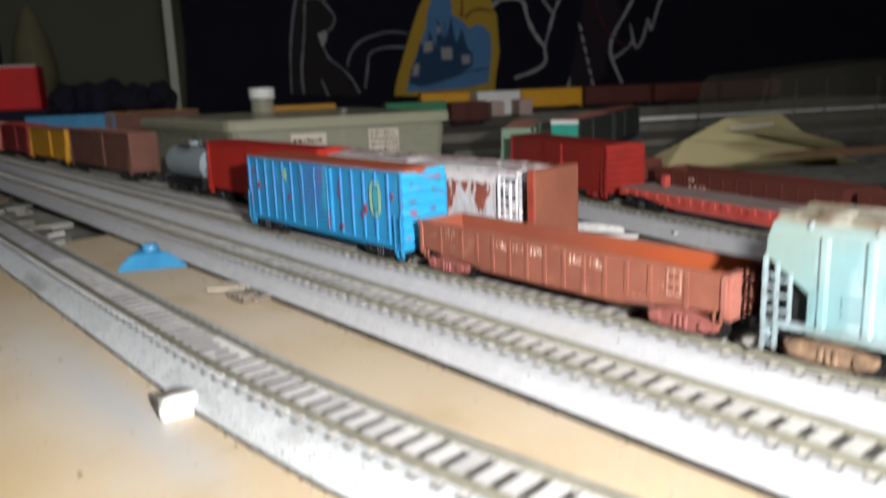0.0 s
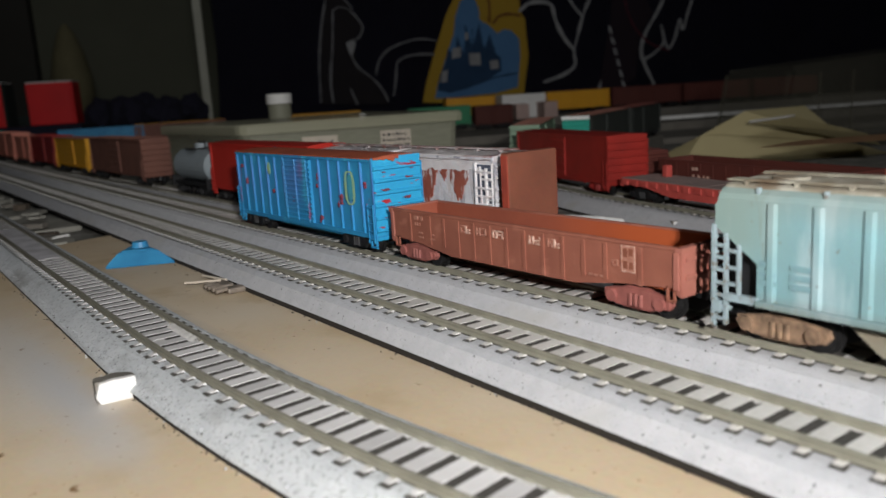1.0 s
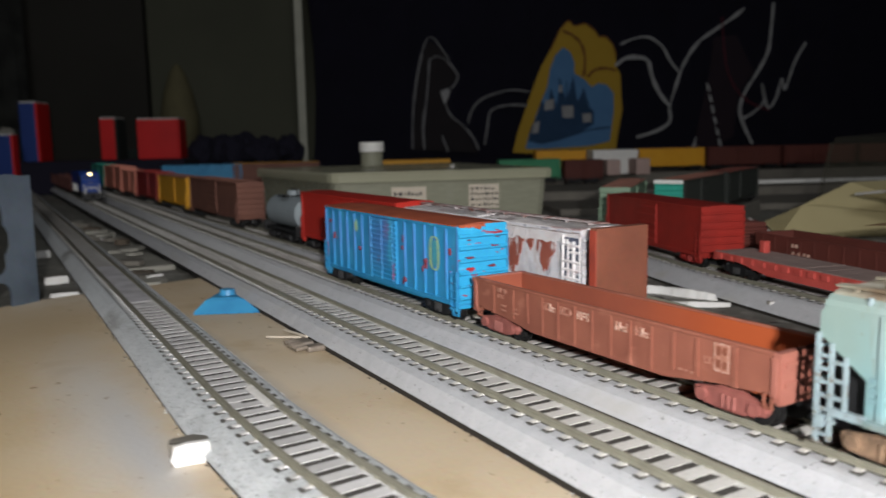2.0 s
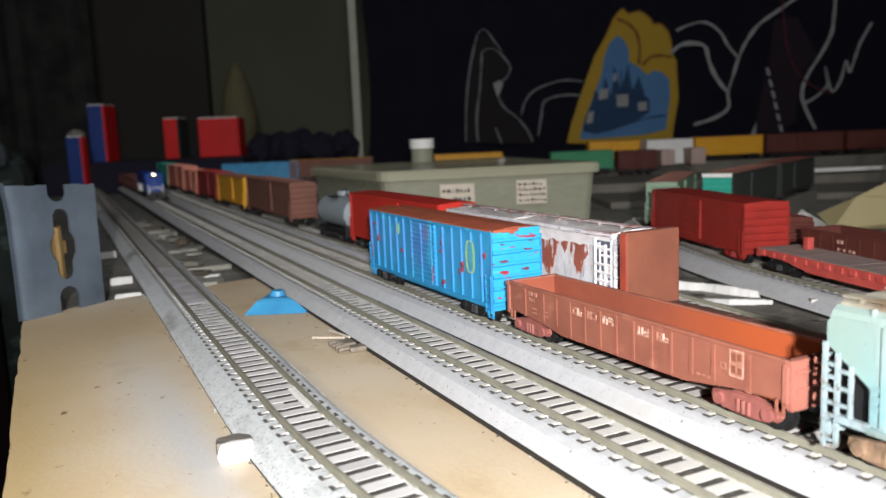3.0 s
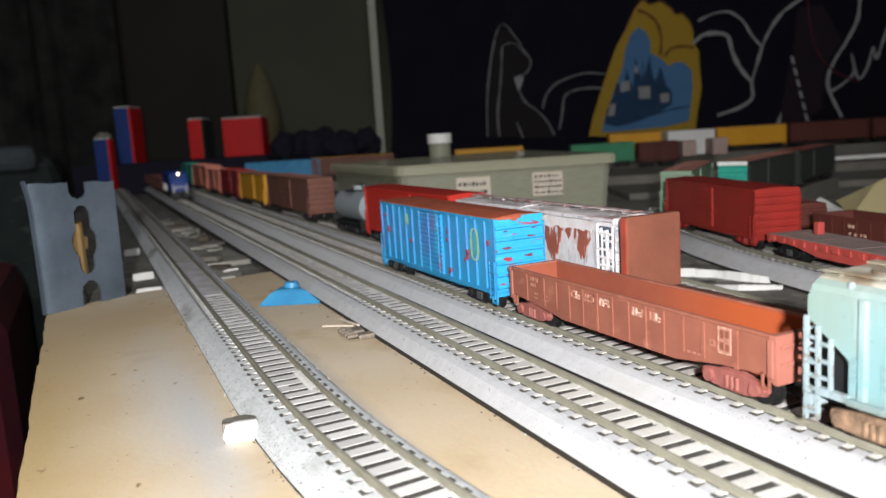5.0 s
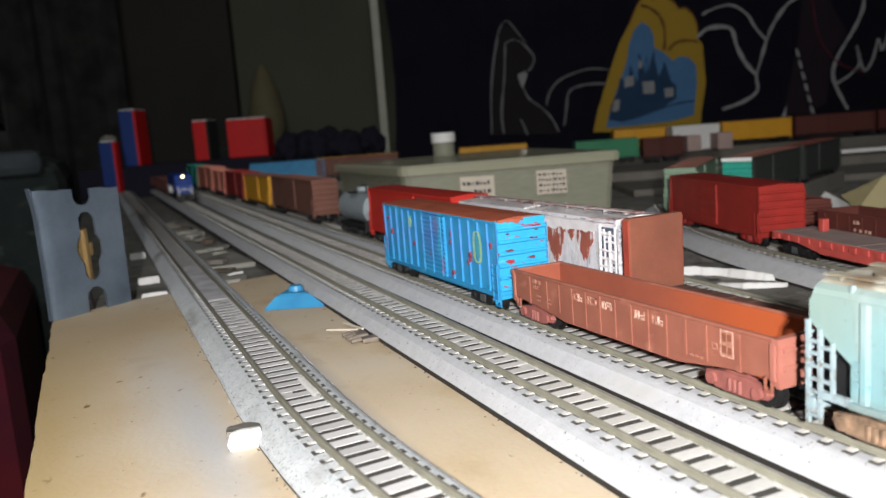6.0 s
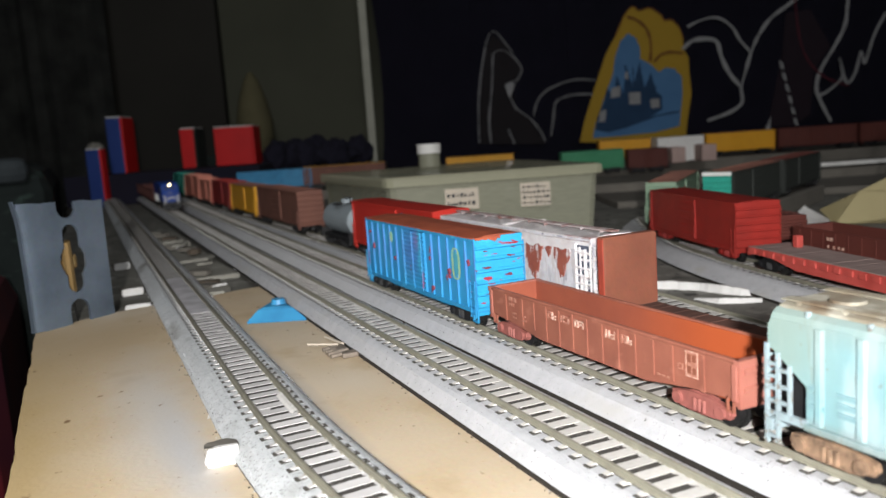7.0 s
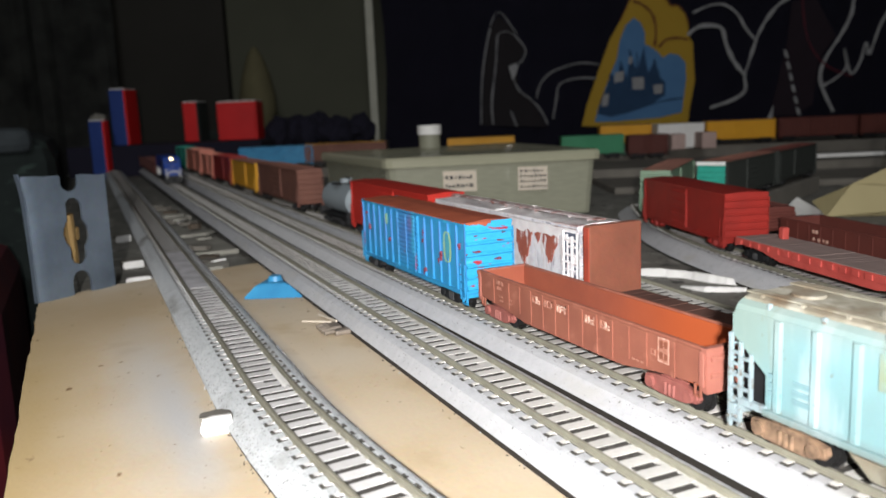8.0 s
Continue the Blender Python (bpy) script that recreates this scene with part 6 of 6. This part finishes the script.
    part("rim", bm, CLEAR, p, "clear rim")
    # dark settee and red cloth beyond the board's left edge
    bm = bmesh.new()
    soft_box(bm, -1.2, 0.0, 0.0, 0.5, -0.76, 0.070, 0.03)
    d = thing("dark_settee", pose(0.012, 0.95, 0), "dark green patterned settee beyond the table", "settee")
    part("seat_back", bm, SETTEE, d)
    bm = bmesh.new()
    soft_box(bm, -1.15, -0.02, -0.008, 0.03, 0.050, 0.078, 0.010)
    part("piping", bm, material("grey_blue_piping", (0.055, 0.066, 0.072), 0.9, dark=(0.030, 0.038, 0.042), grain=60, amount=0.9), d, "grey rolled top edge")
    bm = bmesh.new()
    soft_box(bm, -0.9, 0.0, 0.0, 0.30, -0.76, -0.03, 0.03)
    solid("red_blanket", bm, REDCLOTH, "dark red and blue folded blanket", "blanket", pose(-0.03, 0.60, 0))


far_clutter()


def curtain():
    bm = bmesh.new()
    rows = []
    for j in range(13):
        z = -0.55 + 1.9 * j / 12
        rows.append([bm.verts.new((-1.25 * i / 60, 0.012 * math.sin(i * 0.9) + 0.007 * math.sin(i * 2.3 + z * 3), z)) for i in range(61)])
    for a, b in zip(rows, rows[1:]):
        for i in range(60):
            bm.faces.new((a[i], a[i + 1], b[i + 1], b[i]))
    bmesh.ops.solidify(bm, geom=bm.faces[:], thickness=0.002)
    solid("dark_curtain", bm, CURTAIN, "dark grey mottled curtain hanging by the wall", "curtain", far(-0.590, 1.52))


curtain()


def stroke(bm, pts, w, y=-0.004):
    """A painted line of even width through points (s, z), smoothed."""
    P = [Vector((a, 0, b)) for a, b in pts]
    fine = []
    for i in range(len(P) - 1):
        p0, p1, p2, p3 = P[max(i - 1, 0)], P[i], P[i + 1], P[min(i + 2, len(P) - 1)]
        for k in range(8):
            t = k / 8
            fine.append(0.5 * ((2 * p1) + (p2 - p0) * t + (2 * p0 - 5 * p1 + 4 * p2 - p3) * t * t + (3 * p1 - p0 - 3 * p2 + p3) * t ** 3))
    fine.append(P[-1])
    rows = []
    for i, p in enumerate(fine):
        d = (fine[min(i + 1, len(fine) - 1)] - fine[max(i - 1, 0)]).normalized()
        n = Vector((-d.z, 0, d.x)) * w / 2 * (0.75 + 0.5 * noise.noise(p * 60))
        rows.append((bm.verts.new((p.x - n.x, y, p.z - n.z)), bm.verts.new((p.x + n.x, y, p.z + n.z))))
    for a, b in zip(rows, rows[1:]):
        bm.faces.new((a[0], a[1], b[1], b[0]))


def filled(bm, pts, y):
    bm.faces.new([bm.verts.new((a, y, b)) for a, b in pts])


def hanging():
    """The dark printed cloth pinned over the wall, in shallow folds, with pale line prints and a gold and blue panel."""
    t = thing("printed_hanging", far(0, 1.42), "dark navy printed cloth hanging on the wall", "wall hanging")
    bm = bmesh.new()
    nx, nz = 90, 20

    def fold(s, z):
        return 0.002 * math.sin(s * 23 + 2 * z) + 0.0015 * math.sin(s * 57 + 1.3)
    g = [[bm.verts.new((-0.090 + 2.2 * i / nx + 0.012 * math.sin(9 * z) * (i == 0), fold(2.2 * i / nx, z) + 0.004, z)) for i in range(nx + 1)] for z in [-0.30 + 1.5 * j / nz for j in range(nz + 1)]]
    for r0, r1 in zip(g, g[1:]):
        for i in range(nx):
            bm.faces.new((r0[i], r0[i + 1], r1[i + 1], r1[i]))
    bmesh.ops.solidify(bm, geom=bm.faces[:], thickness=0.0015)
    part("cloth", bm, NAVY, t)
    bm = bmesh.new()
    box(bm, -0.1095, -0.0965, -0.002, 0.004, -0.30, 1.2)
    part("hem", bm, HEM, t, "pale hem down the edge")
    bm = bmesh.new()
    filled(bm, [(0.265, 0.041), (0.274, 0.076), (0.291, 0.124), (0.305, 0.161), (0.317, 0.191), (0.334, 0.220), (0.344, 0.241), (0.352, 0.256), (0.366, 0.269), (0.377, 0.261), (0.397, 0.264), (0.415, 0.251), (0.421, 0.242), (0.434, 0.241), (0.447, 0.227), (0.453, 0.208), (0.454, 0.189), (0.462, 0.177), (0.463, 0.151), (0.466, 0.113), (0.457, 0.063), (0.454, 0.029)], -0.0030)
    part("gold_print", bm, GOLD, t, "gold printed arch with a scalloped rim")
    bm = bmesh.new()
    filled(bm, [(0.288, 0.047), (0.295, 0.074), (0.311, 0.115), (0.328, 0.156), (0.333, 0.186), (0.343, 0.211), (0.357, 0.224), (0.370, 0.215), (0.377, 0.198), (0.377, 0.179), (0.394, 0.169), (0.409, 0.154), (0.421, 0.161), (0.436, 0.158), (0.449, 0.144), (0.450, 0.114), (0.443, 0.058), (0.402, 0.050), (0.331, 0.047)], -0.0040)
    part("blue_print", bm, SKY, t, "blue printed panel")
    bm = bmesh.new()
    filled(bm, [(0.293, 0.061), (0.298, 0.085), (0.310, 0.108), (0.316, 0.132), (0.328, 0.118), (0.335, 0.152), (0.345, 0.121), (0.351, 0.170), (0.362, 0.131), (0.375, 0.172), (0.383, 0.129), (0.395, 0.153), (0.404, 0.120), (0.413, 0.112), (0.413, 0.089), (0.387, 0.074), (0.348, 0.061), (0.316, 0.055)], -0.0048)
    part("dark_print", bm, SHIP, t, "dark printed shape")
    for pts in ([(0.349, 0.170), (0.356, 0.131)], [(0.363, 0.165), (0.363, 0.123)], [(0.375, 0.172), (0.379, 0.115)], [(0.393, 0.152), (0.396, 0.113)], [(0.335, 0.152), (0.330, 0.122)], [(0.310, 0.104), (0.334, 0.106)], [(0.352, 0.135), (0.373, 0.138)], [(0.381, 0.130), (0.404, 0.128)]):
        bm = bmesh.new()
        stroke(bm, pts, 0.0032, -0.0052)
        part("mast_print", bm, SHIP, t)
    for pts in ([(0.324, 0.132), (0.340, 0.134), (0.339, 0.117), (0.322, 0.114)], [(0.354, 0.122), (0.375, 0.122), (0.375, 0.101), (0.355, 0.101)], [(0.392, 0.108), (0.408, 0.108), (0.408, 0.093), (0.393, 0.092)], [(0.303, 0.093), (0.314, 0.096), (0.311, 0.075), (0.299, 0.074)], [(0.349, 0.158), (0.355, 0.158), (0.354, 0.145), (0.348, 0.146)]):
        bm = bmesh.new()
        filled(bm, pts, -0.0056)
        part("pale_print", bm, CHALK, t, "pale printed block")
    bm = bmesh.new()
    stroke(bm, [(0.308, 0.062), (0.356, 0.066), (0.403, 0.078), (0.444, 0.083)], 0.004, -0.0045)
    part("sea_print", bm, SHIP, t)
    gold_dark = material("dark_gold_print", (0.20, 0.085, 0.02), 0.9, grain=30)
    for pts, w in (([(0.356, 0.252), (0.373, 0.245), (0.388, 0.231), (0.395, 0.212), (0.396, 0.193), (0.394, 0.174)], 0.006), ([(0.401, 0.172), (0.414, 0.184), (0.433, 0.187), (0.453, 0.183)], 0.006), ([(0.334, 0.220), (0.344, 0.241), (0.352, 0.256), (0.366, 0.269), (0.377, 0.261), (0.397, 0.264), (0.415, 0.251), (0.421, 0.242), (0.434, 0.241), (0.447, 0.227), (0.453, 0.208)], 0.003)):
        bm = bmesh.new()
        stroke(bm, pts, w, -0.0052)
        part("gold_shade", bm, gold_dark, t, "dark brown line on the gold print")
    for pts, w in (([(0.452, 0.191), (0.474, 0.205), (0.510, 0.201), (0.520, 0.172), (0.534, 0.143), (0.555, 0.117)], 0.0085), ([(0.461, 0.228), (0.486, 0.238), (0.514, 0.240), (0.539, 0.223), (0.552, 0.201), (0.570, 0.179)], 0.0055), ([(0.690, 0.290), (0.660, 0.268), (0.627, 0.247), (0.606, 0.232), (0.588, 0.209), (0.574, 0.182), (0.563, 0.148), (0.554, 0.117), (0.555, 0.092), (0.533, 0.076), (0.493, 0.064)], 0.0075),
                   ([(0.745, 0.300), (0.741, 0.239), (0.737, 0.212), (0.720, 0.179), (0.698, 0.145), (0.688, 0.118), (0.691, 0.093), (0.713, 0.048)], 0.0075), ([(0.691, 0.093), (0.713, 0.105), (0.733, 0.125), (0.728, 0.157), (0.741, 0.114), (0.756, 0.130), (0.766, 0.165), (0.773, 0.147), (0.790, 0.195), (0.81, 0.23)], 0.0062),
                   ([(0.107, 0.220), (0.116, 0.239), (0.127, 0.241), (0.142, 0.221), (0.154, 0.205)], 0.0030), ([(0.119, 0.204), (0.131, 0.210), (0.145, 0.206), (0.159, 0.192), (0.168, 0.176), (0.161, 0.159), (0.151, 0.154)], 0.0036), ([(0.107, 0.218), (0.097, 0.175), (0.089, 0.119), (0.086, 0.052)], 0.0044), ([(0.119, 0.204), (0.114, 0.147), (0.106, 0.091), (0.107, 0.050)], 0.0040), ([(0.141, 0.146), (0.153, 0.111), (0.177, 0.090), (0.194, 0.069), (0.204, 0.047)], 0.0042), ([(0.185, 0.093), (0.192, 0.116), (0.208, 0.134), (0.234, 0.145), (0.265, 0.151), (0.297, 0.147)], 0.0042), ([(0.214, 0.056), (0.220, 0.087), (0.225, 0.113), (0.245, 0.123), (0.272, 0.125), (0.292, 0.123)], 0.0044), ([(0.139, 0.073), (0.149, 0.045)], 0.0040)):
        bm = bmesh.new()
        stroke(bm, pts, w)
        # lines left of 0.4 take the dimmer white
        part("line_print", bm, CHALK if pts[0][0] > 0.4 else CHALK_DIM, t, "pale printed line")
    bm = bmesh.new()
    for i in range(7):
        a, b = 0.6212 + 0.005 * i, 0.160 - 0.020 * i
        filled(bm, [(a, b), (a + 0.006, b - 0.004), (a + 0.009, b - 0.016), (a + 0.003, b - 0.014)], -0.004)
    part("dashed_print", bm, CHALK, t, "pale printed dashes")
    bm = bmesh.new()
    filled(bm, [(0.137, 0.150), (0.148, 0.155), (0.155, 0.150), (0.150, 0.137), (0.144, 0.126)], -0.0042)
    part("spot_print", bm, CHALK, t)
    bm = bmesh.new()
    filled(bm, [(0.590, 0.030), (0.606, 0.064), (0.604, 0.030)], -0.0042)
    part("spot_print", bm, CHALK, t)
    bm = bmesh.new()
    filled(bm, [(0.634, 0.240), (0.677, 0.244), (0.713, 0.179), (0.684, 0.139), (0.677, 0.062), (0.648, 0.045), (0.600, 0.045), (0.627, 0.171)], -0.0026)
    part("maroon_fill", bm, material("dim_maroon_print", (0.016, 0.008, 0.014), 0.9, grain=30), t, "dim maroon printed shape")
    bm = bmesh.new()
    filled(bm, [(0.085, 0.050), (0.097, 0.175), (0.107, 0.218), (0.121, 0.237), (0.142, 0.219), (0.161, 0.190), (0.167, 0.175), (0.151, 0.153), (0.153, 0.111), (0.177, 0.090), (0.204, 0.042)], -0.0028)
    part("brown_print", bm, material("dark_brown_print", (0.013, 0.010, 0.012), 0.9, grain=30), t, "dark brown printed figure of a beast")
    bm = bmesh.new()
    stroke(bm, [(0.648, 0.275), (0.661, 0.182), (0.695, 0.131), (0.744, 0.108)], 0.004, -0.0045)
    part("maroon_print", bm, MAROON, t, "maroon printed line")


hanging()

# ---- tracks, with their ties, last ----
t_a = track(line_a, -0.10, 1.34, 0.0135, 0.0125, RAIL_Z, "near grey track strip, curved at the front", (0.02, 0.32), bed=BALLAST_DIRTY, tie_mat=TIE_DIRTY)
t_b = track(line_b, -0.12, 1.54, 0.0125, 0.0132, B_Z, "middle grey track strip carrying the moving train", (0.0, 0.50), skirt=0.0003)
t_c = track(line_c, -0.12, 1.00, 0.0130, 0.0150, C_Z, "pale grey track strip under the blue boxcar row", (0.0, 0.50), skirt=0.0004, lift=0.0007, bed=BALLAST_FAR_LIT)
track(line_e, -0.12, 1.40, 0.0125, 0.0135, RAIL_Z, "grey track strip under the back row", (0.05, 0.20), BENCH_Z)
track(line_d, 0.02, 0.42, 0.0160, 0.0135, D_Z, "curved grey track on the lower board", (0.10, 0.30), BENCH_Z)
track(line_g, 0.00, 0.36, 0.0125, 0.0125, D_Z, "second curved track on the lower board", (9, 9), BENCH_Z)
track(line_f, -0.10, 0.27, 0.0120, 0.0085, RAIL_Z, "grey track strip beside the bulkhead flat car", (0.10, 0.25), BENCH_Z)
bm = bmesh.new()
sweep(bm, line_a, 0.300, 0.400, ((-0.0041, RAIL_Z - 0.0020), (-0.0041, RAIL_Z - 0.00112), (0.0, RAIL_Z - 0.00104), (0.0041, RAIL_Z - 0.00112), (0.0041, RAIL_Z - 0.0020)), 0.01)
part("paint_crust", bm, material("grey_lilac_paint", (0.50, 0.485, 0.50), 0.7, dark=(0.30, 0.29, 0.295), grain=120, amount=1.0, bump=0.5), t_a, "smooth grey paint crust over the ties")
grit(t_a, line_a, 0.03, 0.45, 0.0135, 0.0125, RAIL_Z, PLY_Z, 3000, 500)
grit(t_b, line_b, 0.00, 0.45, 0.0125, 0.0132, B_Z, PLY_Z, 2500, 160, 0.0003)
grit(t_c, line_c, 0.00, 0.40, 0.0130, 0.0150, C_Z, PLY_Z + 0.0011, 2500, 160, 0.0004)
# a smear of pale paint inside one rail, and dark gunk along another
bm = bmesh.new()
rows = []
for p, h in along(line_a, 0.160, 0.177, 0.0008):
    k = 0.5 + 0.5 * noise.noise(Vector((p.y * 700, 4.0, 0.2)))
    rows.append([bm.verts.new((p.x + o, p.y, RAIL_Z + z)) for o, z in ((0.0028 - 0.0006 * k, -0.0013), (0.0032, -0.0009 + 0.0003 * k), (0.0041, -0.0007 + 0.0003 * k), (0.0043, -0.0013))])
for a, b in zip(rows, rows[1:]):
    for i in range(3):
        bm.faces.new((a[i], a[i + 1], b[i + 1], b[i]))
part("paint_smear", bm, TIE, t_a, "lumpy pale paint along the rail")
bm = bmesh.new()
rnd = random.Random(12)
for i in range(70):
    y, r = rnd.gauss(0.240, 0.006), rnd.uniform(0.0002, 0.0006)
    x = line_b(y) + rnd.gauss(0.0068, 0.0008)
    q = [bm.verts.new((x + r * math.cos(a) * rnd.uniform(0.6, 1.3), y + 1.6 * r * math.sin(a), B_Z - 0.0018)) for a in (0.3, 1.6, 2.9, 4.1, 5.3)]
    tip = bm.verts.new((x, y, B_Z - 0.0018 + r * 0.6))
    for c, d in zip(q, q[1:] + q[:1]):
        bm.faces.new((c, d, tip))
tagged(part("dark_gunk", bm, GRIT_DARK, t_b, "dark crumbs beside the rail"), kind="stuff")
